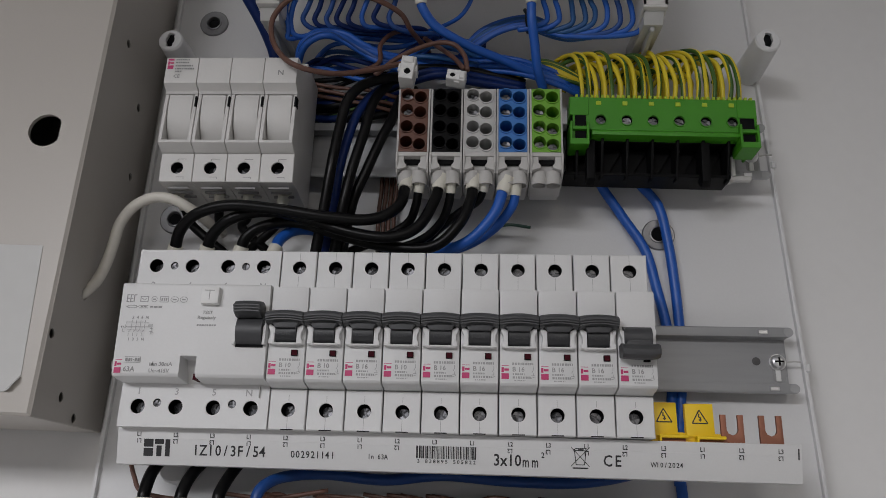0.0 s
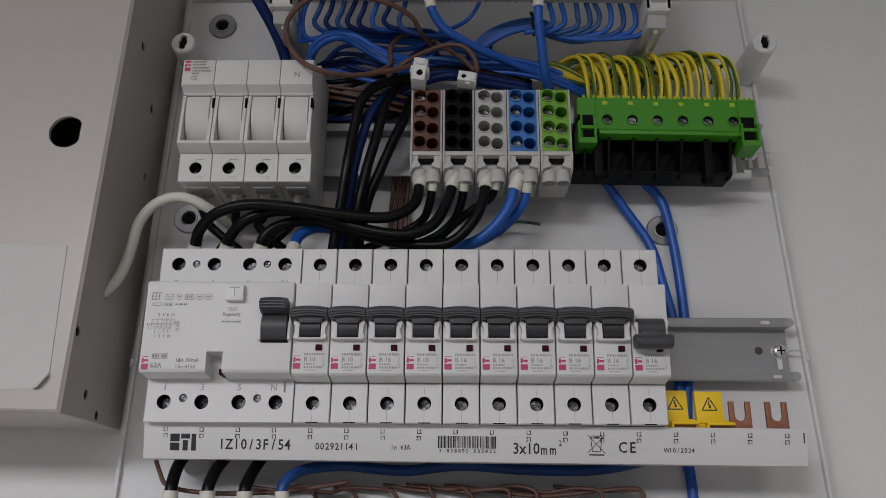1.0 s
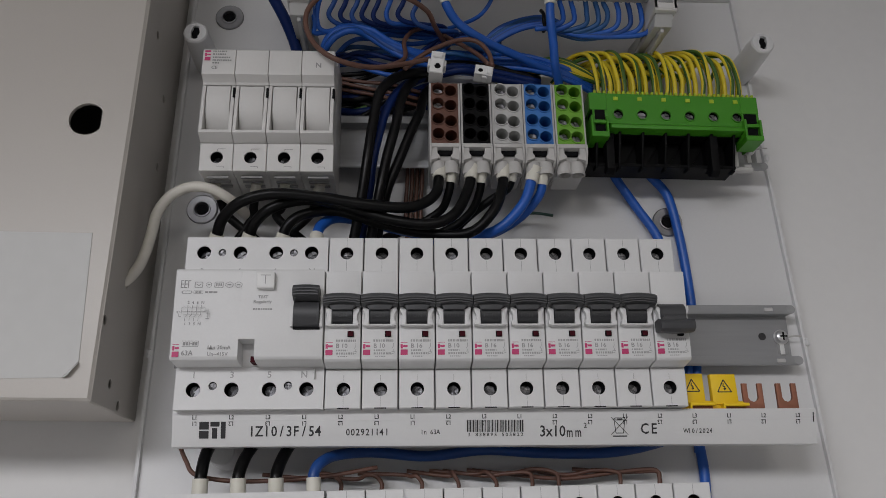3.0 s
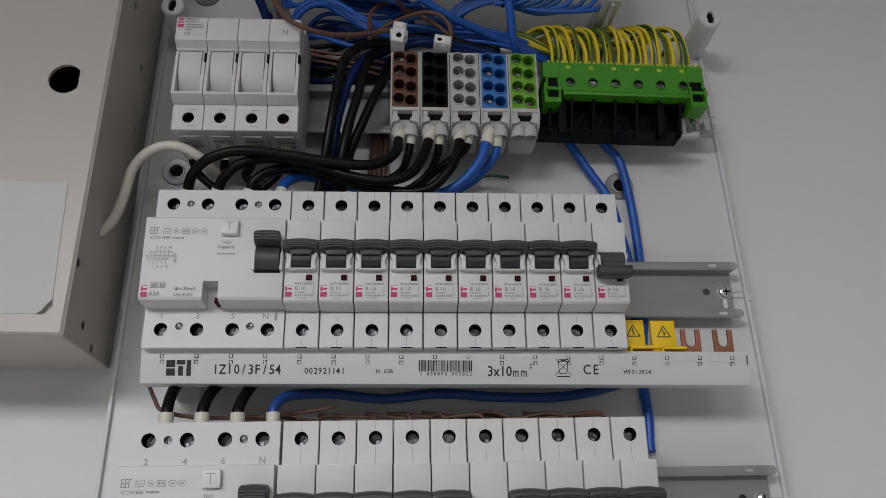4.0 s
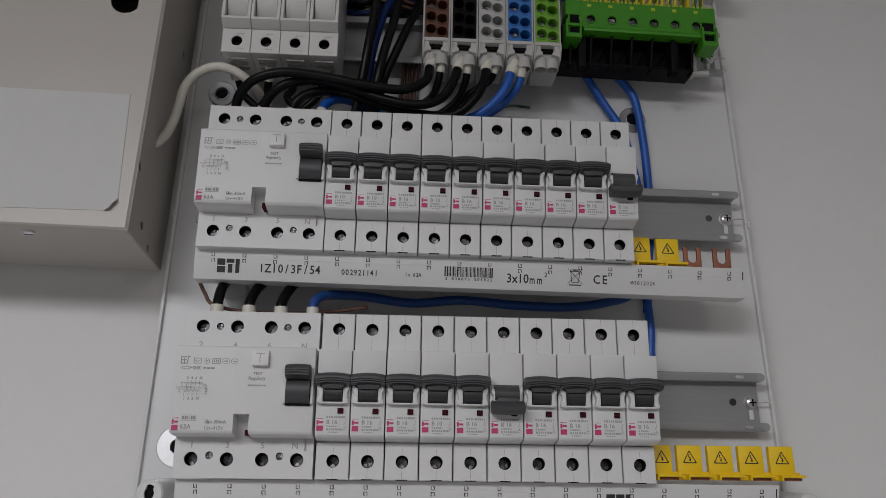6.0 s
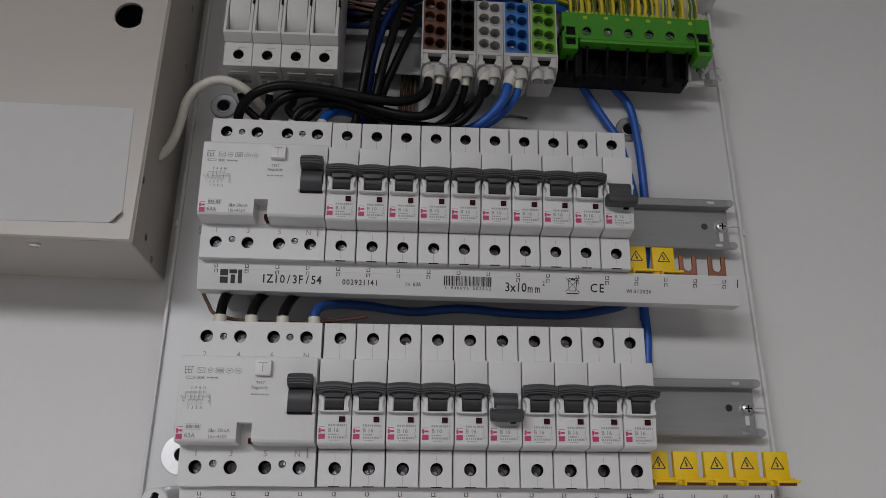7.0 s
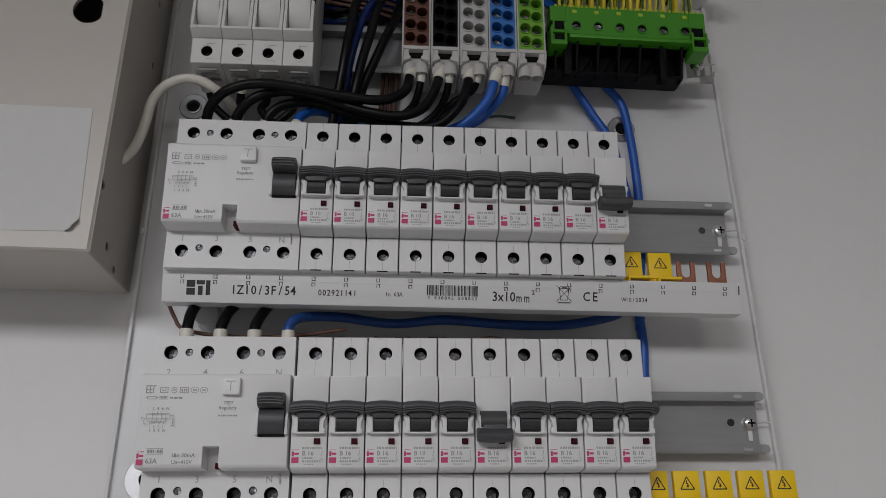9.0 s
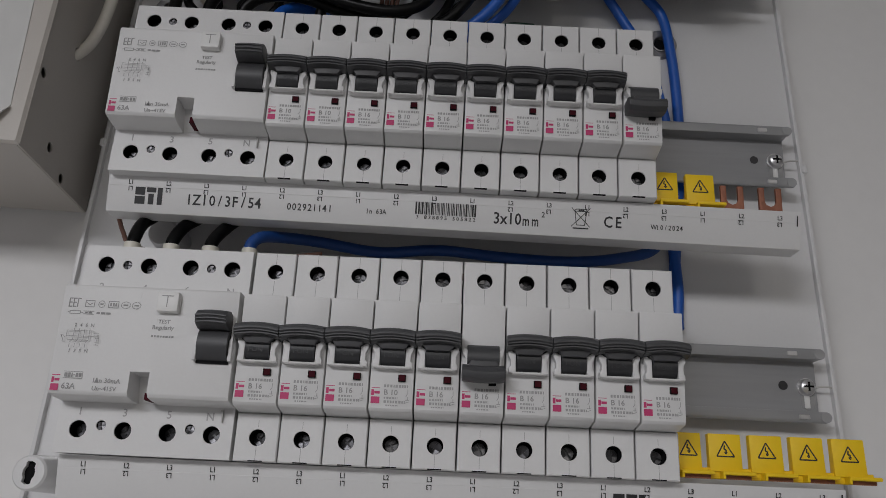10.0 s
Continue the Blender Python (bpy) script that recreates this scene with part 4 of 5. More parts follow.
# ---- earth terminal ----
def earth_terminal(x, z):
    t = thing("earth_terminal_block", x, 0, z, "green earth terminal block with six screws on a black base", "terminal block", lean=1.2)
    b = bmesh.new()
    for k in range(6):
        a0 = 3.0 if k == 0 else 10.6 + 14.2 * k - 1.0
        a1 = 10.6 + 14.2 * (k + 1) - 1.0 if k < 5 else 99.5
        holed(b, a0, a1, -6.5, 12.5, -40, -30, 17.0 + 14.2 * k, -0.5, 2.9)
    slab(b, 3, 99.5, -39.9, -20, 11.5, 13.4, 0.3)
    prism(b, [(-39.8, -6.4), (-42, -8.2), (-42, -10.4), (-30, -10.4), (-30, -6.4)], 12, 92, 0.3)
    slab(b, 1.5, 3.2, -40.4, -16, -13, 13.5, 0.4)
    slab(b, 99.3, 101, -40.4, -16, -13, 13.5, 0.4)
    part("cover", b, GREEN, t)
    for k in range(6):
        part("collar", once("ecollar", lambda: collar_mesh(GREEN)), parent=t, at=mm(17.0 + 14.2 * k, -40, -0.5) @ Matrix.Scale(0.86, 4))
        terminal(t, 17.0 + 14.2 * k, -40, -0.5, 2.9, 7, 3.2)
        part("clamp_tab", slab(bmesh.new(), 14.6 + 14.4 * k, 17.4 + 14.4 * k, -40.5, -38, 8.6, 11.0, 0.2), LIMEEDGE, t, "small lime plastic tab")
    for s, x0 in ((0, 0.0), (1, 90.6)):
        f = bmesh.new()
        slab(f, x0, x0 + 10.4, -43.6, -28, -17, -13.6, 0.4)
        slab(f, x0, x0 + 1.4, -43.2, -28, -14, -3.0, 0.3)
        slab(f, x0 + 9.0, x0 + 10.4, -43.2, -28, -14, -3.0, 0.3)
        slab(f, x0 + 1.2, x0 + 9.2, -42.4, -28, -7.6, -5.6, 0.2)
        slab(f, x0, x0 + 10.4, -40.6, -28, 2.0, 13.2, 0.3)
        part("end_foot", f, GREEN, t)
        # Near-black block paints the shade inside the foot.
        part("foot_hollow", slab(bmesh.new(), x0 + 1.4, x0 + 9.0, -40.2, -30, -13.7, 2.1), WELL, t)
    e = bmesh.new()
    slab(e, 2.6, 100.2, -37.5, -18, 13.2, 14.8, 0.3)
    for k in range(34):
        slab(e, 3.4 + 2.88 * k, 4.9 + 2.88 * k, -39.2, -36, 13.6, 15.6, 0.2)
    part("top_edge", e, LIMEEDGE, t, "yellow-green toothed top edge")
    base = bmesh.new()
    slab(base, 1, 90, -22, -12, -27, 6, 0.3)
    slab(base, 1, 92, -34, -14, -10.8, -9.2, 0.3)
    slab(base, -2, 88, -31, -14, -29.6, -27.6, 0.4)
    part("base", base, BLACKP, t)
    for k in range(7):
        r = bmesh.new()
        prism(r, [(-37.5, -10.2), (-31, -31.4), (-26, -31.4), (-20, -27), (-20, -10.2)], 4 + 13.6 * k, 5.4 + 13.6 * k, 0.2)
        part("base_rib", r, BLACKP, t)
    for k in range(6):
        r = bmesh.new()
        plate_xz(r, [(6 + 13.6 * k, -11), (16.6 + 13.6 * k, -11), (16.6 + 13.6 * k, -13), (9 + 13.6 * k, -26.5), (6 + 13.6 * k, -26.5)], -24.5, -21, 0.3)
        part("base_gusset", r, BLACKP, t)
    for x0 in (9.5, 71):
        r = bmesh.new()
        prism(r, [(-38, -12), (-37, -34.0), (-33, -36.4), (-29, -34), (-30, -12)], x0, x0 + 4.6, 0.4)
        part("base_hook", r, BLACKP, t)
    c = bmesh.new()
    slab(c, 88, 101, -26, -22, -28.5, -25.4, 0.6)
    slab(c, 90, 92.5, -26, -16, -27, -14, 0.5)
    part("end_clip", c, BLOCKBODY, t, "clear plastic end clip")


earth_terminal(220.5, 1719.4)


# ---- neutral strip on two brackets ----
def neutral_strip():
    t = thing("neutral_terminal_strip", 41.6, 0, 1799.5, "grey neutral terminal strip carrier on two brackets", "terminal strip", lean=1.0)
    w = 235
    for s, x0 in ((0, 1.5), (1, w - 15.5)):
        b = bmesh.new()
        slab(b, x0, x0 + 14, -56, -53.8, -14.5, 22, 0.4)
        slab(b, x0, x0 + 2.2, -56, -30, -14.6, 22.2, 0.4)
        slab(b, x0 + 11.8, x0 + 14, -56, -30, -14.6, 22.2, 0.4)
        slab(b, x0 + 0.2, x0 + 13.8, -55.6, -30, -15.4, -12.6, 0.4)
        for v in b.verts:
            if v.co.y < -53 and -12 < v.co.z < 18 and x0 + 2.5 < v.co.x < x0 + 11.5:
                v.co.y = -53
        part("end_bracket", b, HOUSING2, t)
        # Grey sheet on the bracket front paints the shade of its hollow.
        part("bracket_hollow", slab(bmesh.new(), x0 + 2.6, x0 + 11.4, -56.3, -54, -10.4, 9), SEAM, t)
        part("bracket_web", slab(bmesh.new(), x0 + 6.2, x0 + 8.8, -57, -55, -8.8, 9), HOUSING2, t)
        c = bmesh.new()
        prism(c, [(-52, -25 + 10), (-52, -15.8 + 0.2), (8, -2), (8, -14), (-48, -28 + 6)], x0 + 1.5, x0 + 12.5, 0.5)
        slab(c, x0 + 5.8, x0 + 8.2, -46, 6, -24.4, -16, 0.4)
        part("bracket_column", c, GREYP, t)
    top = bmesh.new()
    prism(top, [(-47.5, -3), (-50, -3), (-52, -0.5), (-58, 1.5), (-58.6, 4), (-54, 6), (-54, 40), (-47, 40), (-47, -2)], -2, w + 3, 0.4)
    part("carrier", top, HOUSING2, t)
    for k in range(11):
        x0 = 16 + 20.0 * k
        part("slot", slab(bmesh.new(), x0, x0 + 16, -54.4, -53, 8.0, 12.5, 1.8, 3), WELL, t)
    for x0, x1 in ((17, 38), (39, 117), (131, 205), (206, 220)):
        part("lip", slab(bmesh.new(), x0, x1, -55.2, -50, -2.6, 0.2, 0.4), HOUSING2, t)
    for k in range(46):
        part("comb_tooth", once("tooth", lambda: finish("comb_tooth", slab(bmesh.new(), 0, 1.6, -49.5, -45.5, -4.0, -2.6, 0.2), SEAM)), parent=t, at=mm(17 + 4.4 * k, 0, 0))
    # Grey strip paints the shade below the carrier.
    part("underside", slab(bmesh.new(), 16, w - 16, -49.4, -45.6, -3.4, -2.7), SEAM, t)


neutral_strip()


# ---- steel box beside the panel ----
def steel_box():
    t = thing("steel_enclosure", -167, 0, 1750, "beige-white powder-coated steel box with a round lock hole", "enclosure")
    x0, x1, z0, z1, yf, yb = -150, 140, -199, 190, -76.5, 9
    t.matrix_basis = mm(-167, 0, 1750, 0, 0.9, 0)
    b = bmesh.new()
    holed(b, x0, x1, z0, z1, yf, yf + 2.0, 117.5, -56, 9.0, 1.3, n=36, flat=117.5 + 7.4)
    part("front", b, STEELBOX, t, "flat front sheet with a flattened round hole")
    def taper(bm):
        """The side folds in a little towards the wall."""
        for v in bm.verts:
            if v.co.x > 100:
                v.co.x -= max(v.co.y - yf, 0) * 0.08
        return bm
    side = bmesh.new()
    holes = ((-28.5, -195), (-47, -186.8), (-69.5, -159.6), (-43, -133), (-14.5, -54), (-21, -12), (-50, 13))
    cuts = [z0 + 0.4] + [(a[1] + b2[1]) / 2 for a, b2 in zip(holes, holes[1:])] + [z1]
    for (y, z), a, c in zip(holes, cuts, cuts[1:]):
        holed(side, yf + 1.0, yb, a, c, x1 - 0.6, x1 - 1.4, y, z, 3.4 if z == -133 else 2.5, place=lambda u, v, w: (w, u, v), n=16)
    part("side", taper(side), STEELBOX, t, "side sheet with small drilled holes")
    part("bottom", taper(slab(bmesh.new(), x0, x1 - 1.2, yf + 1.0, yb, z0, z0 + 1.4, 0.3)), STEELBOX, t)
    part("back", taper(slab(bmesh.new(), x0, x1 - 2.4, yb - 1.5, yb + 2.8, z0 + 1.6, z1)), STEELBOX, t)
    part("top", slab(bmesh.new(), x0, x1 - 1.2, yf + 1.7, yb, z1, z1 + 1.4), STEELBOX, t)
    part("far_side", slab(bmesh.new(), x0 - 1.5, x0, yf + 1.7, yb, z0, z1), STEELBOX, t)
    fold = bmesh.new()
    slab(fold, x1 - 1.4, x1 + 0.2, yf + 1.2, yf + 2.2, z0 + 0.5, z1, 0.2)
    part("front_fold", fold, STEELBOX, t)
    s = bmesh.new()
    drum(s, 0, 0, 0, 3.4, -1.2, 20, 3.0, axis="z")
    drum(s, 0, 0, -1.2, 3.0, -2.0, 20, 1.4, axis="z")
    sc = part("screw", s, BRIGHTZINC, t, "small bright cross-head screw", at=mm(SCREWX, SCREWY, z0))
    part("screw_slot", slab(bmesh.new(), -2, 2, -0.4, 0.4, -2.1, -1), WELL, sc)
    # paper label, a corner lifting
    card = bmesh.new()
    o = [(30, -118.0), (129.6, -118.2), (132.6, -181), (126, -188.6), (30, -190.5)]
    plate_xz(card, o, yf - 0.35, yf - 0.05)
    label = part("paper_label", card, PAPER, t, "blank white paper label")
    flap = bmesh.new()
    rows = []
    for k in range(6):
        u = k / 5
        lift = -0.3 - 2.2 * math.sin(u * 1.5)
        rows.append([flap.verts.new((132.6 + u * 1.2 - u * u * 2.2, yf + lift, -181.2 - u * 3.2)), flap.verts.new((126.0 + u * 3.4, yf + lift, -188.6 - u * 0.2 + u * u * 1.0))])
    for a, b in zip(rows, rows[1:]):
        flap.faces.new((a[0], a[1], b[1], b[0]))
    part("lifted_corner", flap, PAPER, label, "curled corner of the label", smooth=True)


SCREWX, SCREWY = 83, -65
steel_box()


# ---- small white connectors on top of the blocks ----
def connector(x, y, z, tilt, s=1.0):
    t = thing("plug_connector", x, y, z, "small white plastic push-in connector on a brown wire", "connector", "push-in connectors")
    t.matrix_basis = mm(x, y, z, 0, tilt, 0) @ Matrix.Scale(s, 4)
    b = bmesh.new()
    holed(b, -4, 4, -7, 7, -6, 6, 0.5, -2.5, 2.0, 0.5, n=4)
    slab(b, -5.4, -3.6, -4, 4, -2, 3, 0.4)
    slab(b, 3.6, 5.2, -4, 4, -1, 3, 0.4)
    slab(b, -3, 3, -7.2, -5, 2.5, 6.5, 0.6)
    part("body", b, BUTTON, t)
    part("socket", slab(bmesh.new(), -1.4, 2.4, -5.4, -4, -4.6, -0.4), WELL, t)


connector(131, -47, 1744, 8)
connector(158, -47, 1740, 100, 0.75)


# ---- cables ----
RNG = random.Random(8)

def wire(name, r, mat, label, *points, f0=0, f1=0):
    """A round cable through the points in millimetres; f0, f1: length of the end sleeve at its first and last end."""
    bm = bmesh.new()
    line = spline(points, 7)
    base = line[0].copy()
    line = [q - base for q in line]
    striped = mat is None
    sweep(bm, line, r, 12, RNG.uniform(-0.10, 0.10) if striped else 0.0, 4 if striped else 0, RNG.uniform(0, 6.3))
    ob = part(name, bm, (YELLOWWIRE, GREENWIRE) if striped else mat, at=mm(*base), smooth=True)
    tagged(ob, label, "cable" if r > 2 else "wire", "cables" if r > 2 else "wires")
    for length, end in ((f0, 0), (f1, -1)):
        if length:
            q = line[end]
            e = bmesh.new()
            way = (line[2 if end == 0 else -3] - q).normalized()
            sweep(e, [q - way * length * 0.55, q - way * length * 0.45, q + way * length * 0.5], r * 1.24, 20)
            part("ferrule", e, FERRULE, ob, "cream plastic end sleeve", smooth=False)
    return ob


GREENYELLOW = None
wire("power_cable", 3.0, BLACK, "thick black insulated power cable", (12, -44, 1639), (16, -50, 1648), (26, -56, 1655), (43, -58, 1659), (67, -56, 1658), (91, -54, 1655), (115, -50, 1655), (129, -46, 1664), (132, -40, 1680), f0=5, f1=9)
wire("power_cable", 3.0, BLACK, "thick black insulated power cable", (29, -44, 1639), (33, -48, 1647), (43, -52, 1654), (60, -50, 1659), (81, -48, 1656), (103, -48, 1649), (125, -48, 1646), (140, -46, 1653), (148, -42, 1670), (150, -40, 1680), f0=5, f1=9)
wire("power_cable", 3.0, BLACK, "thick black insulated power cable", (47, -44, 1639), (50, -46, 1646), (58, -46, 1652), (75, -42, 1656), (97, -40, 1650), (122, -40, 1644), (147, -42, 1643), (161, -44, 1655), (167, -42, 1670), (168, -40, 1680), f0=5, f1=9)
wire("power_cable", 3.0, BLUE, "bright blue insulated power cable", (65, -44, 1639), (67, -40, 1648), (76, -34, 1655), (96, -24, 1655), (122, -24, 1649), (148, -28, 1646), (165, -36, 1648), (179, -40, 1662), (185, -40, 1679), f0=5, f1=9)
wire("power_cable", 2.6, BLUE, "bright blue insulated power cable", (191, -38, 1679), (189, -34, 1669), (178, -26, 1658), (161, -20, 1650), (142, -16, 1648), (115, -12, 1648), f0=9)
wire("power_cable", 2.4, BLACK, "thick black insulated power cable", (139, -38, 1680), (137, -34, 1669), (132, -28, 1661), (115, -22, 1653), (95, -16, 1647), f0=9)
wire("power_cable", 2.4, BLACK, "thick black insulated power cable", (156, -38, 1680), (155, -34, 1671), (150, -28, 1661), (138, -22, 1653), (115, -16, 1647), f0=9)
wire("power_cable", 2.4, BLACK, "thick black insulated power cable", (174, -38, 1681), (171, -34, 1673), (161, -28, 1668), (148, -22, 1659), (135, -16, 1647), f0=9)
wire("power_cable", 2.9, BLACK, "thick black insulated power cable", (130, -26, 1754), (119, -38, 1746), (106, -44, 1738), (98, -46, 1727), (95, -46, 1712), (92, -46, 1689), (89, -42, 1666), (84, -34, 1639))
wire("power_cable", 2.9, BLACK, "thick black insulated power cable", (129, -20, 1754), (118, -30, 1746), (111, -38, 1730), (107, -40, 1709), (102, -40, 1688), (98, -38, 1666), (93, -28, 1641))
wire("power_cable", 2.9, BLACK, "thick black insulated power cable", (132, -14, 1752), (125, -24, 1740), (121, -32, 1722), (116, -34, 1709), (109, -34, 1690), (102, -32, 1671), (96, -22, 1643))
wire("power_cable", 2.7, NAVY, "dark blue insulated power cable", (125, -24, 1752), (112, -34, 1739), (103, -38, 1724), (98, -38, 1707), (94, -36, 1688), (92, -32, 1670), (87, -22, 1643))
wire("power_cable", 2.5, BLACK, "thick black insulated power cable", (8, -34, 1671), (10, -27, 1664), (13, -23, 1659), (31, -18, 1645), f0=9)
wire("power_cable", 2.5, BLACK, "thick black insulated power cable", (29, -34, 1671), (27, -27, 1664), (26, -23, 1659), (16, -18, 1645), f0=9)
wire("power_cable", 2.5, BLACK, "thick black insulated power cable", (45, -34, 1671), (43, -27, 1664), (40, -23, 1659), (57, -18, 1645), f0=9)
wire("power_cable", 2.5, BLACK, "thick black insulated power cable", (64, -34, 1671), (61, -27, 1664), (57, -23, 1659), (40, -18, 1645), f0=9)
wire("sheathed_cable", 2.9, CREAM, "round white sheathed cable leading into the metal box", (-39, -44, 1611), (-34.5, -41, 1615.5), (-29, -40, 1623), (-25.5, -40, 1633), (-23.5, -40, 1644), (-21.8, -40, 1655), (-15.5, -41, 1664.5), (-5, -42, 1669.5), (6, -42, 1668.6), (16, -38, 1664), (22, -26, 1661), (25, -12, 1660))
wire("power_cable", 2.8, BLUE, "bright blue insulated cable", (236, -12, 1702), (242, -8, 1692), (254, -5, 1674), (265, -5, 1655), (270, -5, 1633), (274, -4.7, 1613), (276, -4.7, 1592), (274, -4.7, 1568))
wire("power_cable", 2.8, BLUE, "bright blue insulated cable", (257, -8, 1705), (264, -6, 1695), (274, -5, 1682), (278, -5, 1660), (280, -5, 1637), (281, -4.7, 1613), (281, -4.7, 1589), (278, -5, 1563), (275, -6, 1528))
wire("power_cable", 2.8, BLUE, "bright blue insulated cable", (274, -6, 1564), (275, -6, 1539), (276, -7, 1519), (275, -8, 1503), (275, -8.5, 1498))
# Blue cable under the busbar, the shadow on it put into its colour.
wire("power_cable", 2.8, DEEPBLUE, "long blue cable lying above the second row, darkened for shade", (69, -46, 1511.6), (69, -45.5, 1518), (72, -42, 1523), (79, -32, 1527), (96, -22, 1529), (125, -17, 1527), (155, -16, 1530), (188, -16, 1528), (221, -15, 1528), (246, -13, 1532), (264, -10, 1539), (273, -8, 1556), f0=8)
wire("power_cable", 3.0, BLACK, "thick black insulated power cable", (15, -46, 1511.6), (15, -45.5, 1518), (15, -40, 1527), (16, -30, 1535), (21, -22, 1545), f0=8)
wire("power_cable", 3.0, BLACK, "thick black insulated power cable", (33, -46, 1511.6), (33, -45.5, 1518), (35, -40, 1527), (39, -30, 1536), (45, -22, 1546), f0=8)
wire("power_cable", 3.0, BLACK, "thick black insulated power cable", (51, -46, 1511.6), (51, -45.5, 1518), (53, -38, 1527), (57, -30, 1536), (63, -22, 1546), f0=8)
wire("wire", 1.1, BROWN, "thin brown insulated wire", (-1, -30, 1533), (4, -34, 1525), (10, -36, 1518), (27, -34, 1515), (51, -32, 1515), (75, -30, 1517), (99, -28, 1521))
wire("wire", 1.1, BROWN, "thin brown insulated wire", (79, -16, 1507), (80, -16, 1513), (77, -16, 1517), (70, -14, 1519), (60, -11, 1517), (38, -9, 1519))
wire("wire", 1.1, BROWN, "thin brown insulated wire", (100, -16, 1507), (101, -16, 1513), (98, -16, 1517), (93, -14, 1518), (86, -11, 1516), (63, -9, 1519))
wire("wire", 1.1, BROWN, "thin brown insulated wire", (121, -16, 1507), (122, -16, 1513), (119, -16, 1517), (116, -14, 1517), (111, -11, 1518), (88, -9, 1519))
wire("wire", 1.1, BROWN, "thin brown insulated wire", (141, -16, 1507), (141, -16, 1513), (139, -16, 1517), (138, -14, 1519), (136, -11, 1517), (114, -9, 1520))
wire("wire", 1.1, BROWN, "thin brown insulated wire", (160, -16, 1507), (161, -16, 1513), (158, -16, 1517), (155, -14, 1519), (149, -11, 1518), (126, -9, 1520))
wire("wire", 1.1, BROWN, "thin brown insulated wire", (179, -16, 1507), (180, -16, 1513), (178, -16, 1518), (167, -14, 1518), (155, -11, 1517), (133, -9, 1520))
wire("wire", 1.1, BROWN, "thin brown insulated wire", (193, -16, 1507), (194, -16, 1513), (192, -16, 1518), (181, -14, 1520), (168, -11, 1518), (146, -9, 1520))
wire("wire", 1.1, BROWN, "thin brown insulated wire", (226, -16, 1508), (227, -16, 1514), (225, -16, 1518), (213, -14, 1519), (199, -11, 1517), (177, -9, 1520))
wire("wire", 1.1, BROWN, "thin brown insulated wire", (247, -16, 1508), (248, -16, 1514), (247, -16, 1518), (237, -14, 1518), (225, -11, 1518), (203, -9, 1520))
wire("wire", 1.1, BROWN, "thin brown insulated wire", (248, -16, 1508), (248, -16, 1515), (245, -16, 1519), (227, -14, 1518), (199, -12, 1515), (174, -11, 1517), (149, -9, 1520))
wire("wire", 1.2, BROWN, "thin brown insulated wire", (114, -6, 1703), (114, -6, 1689), (113, -6, 1673), (114, -6, 1650))
wire("wire", 1.2, BROWN, "thin brown insulated wire", (117, -7, 1702), (117, -7, 1689), (116, -6, 1673), (117, -6, 1650))
wire("wire", 1.2, BROWN, "thin brown insulated wire", (120, -6, 1703), (120, -6, 1689), (119, -6, 1673), (120, -6, 1650))
wire("wire", 1.2, BROWN, "thin brown insulated wire", (123, -7, 1702), (123, -7, 1689), (122, -6, 1673), (123, -6, 1650))
wire("wire", 1.5, BROWN, "thin brown insulated wire", (140, -16, 1777), (131, -38, 1777), (125, -50, 1781), (109, -60, 1784), (87, -63, 1786), (69, -64, 1783), (58, -64, 1771), (57, -65, 1758), (63, -68, 1744), (75, -71, 1733), (93, -62, 1734), (112, -50, 1744), (127, -42, 1753))
wire("wire", 1.4, BROWN, "thin brown insulated wire", (98, -40, 1747), (112, -34, 1758), (112, -30, 1773), (119, -26, 1784), (131, -22, 1788), (140, -14, 1786))
wire("wire", 1.4, BROWN, "thin brown insulated wire", (112, -44, 1744), (125, -42, 1757), (143, -40, 1767), (155, -40, 1767), (162, -42, 1758), (164, -44, 1747))
wire("wire", 1.4, BROWN, "thin brown insulated wire", (137, -20, 1784), (147, -30, 1771), (156, -38, 1759), (162, -44, 1748))
wire("wire", 1.2, BROWN, "thin brown insulated wire", (64, -15, 1754), (87, -15, 1749), (104, -14, 1746), (122, -10, 1744))
wire("wire", 1.2, BROWN, "thin brown insulated wire", (64, -15, 1749), (87, -15, 1745), (104, -14, 1742), (122, -10, 1739))
wire("wire", 1.2, BROWN, "thin brown insulated wire", (64, -15, 1757), (86, -15, 1753), (104, -14, 1752), (122, -10, 1749))
wire("wire", 1.2, GREENYELLOW, "green and yellow striped earth wire", (64, -8, 1733), (83, -9, 1737), (97, -10, 1742), (115, -10, 1747))
# Extra black and navy wires fill this gap to stand for its shade.
wire("power_cable", 2.3, BLACK, "dark wire added for shade in the tangle behind the cables", (65, -6, 1736), (82, -5, 1742), (104, -4, 1744), (129, -5, 1742))
wire("wire", 1.5, BLACK, "dark wire added for shade in the tangle behind the cables", (65, -6, 1739), (83, -8, 1736), (104, -7, 1745), (129, -5, 1748))
wire("power_cable", 2.3, BLACK, "dark wire added for shade in the tangle behind the cables", (65, -6, 1746), (83, -11, 1743), (104, -10, 1750), (129, -5, 1752))
wire("wire", 1.5, NAVY, "dark wire added for shade in the tangle behind the cables", (64, -6, 1751), (82, -5, 1749), (104, -13, 1745), (129, -5, 1758))
wire("power_cable", 2.3, BLACK, "dark wire added for shade in the tangle behind the cables", (65, -6, 1736), (83, -8, 1736), (104, -4, 1748), (129, -5, 1753))
wire("wire", 1.5, BLACK, "dark wire added for shade in the tangle behind the cables", (64, -6, 1763), (82, -11, 1761), (104, -7, 1767), (129, -5, 1768))
wire("power_cable", 2.3, BLACK, "dark wire added for shade in the tangle behind the cables", (64, -6, 1753), (82, -5, 1753), (104, -10, 1745), (129, -5, 1744))
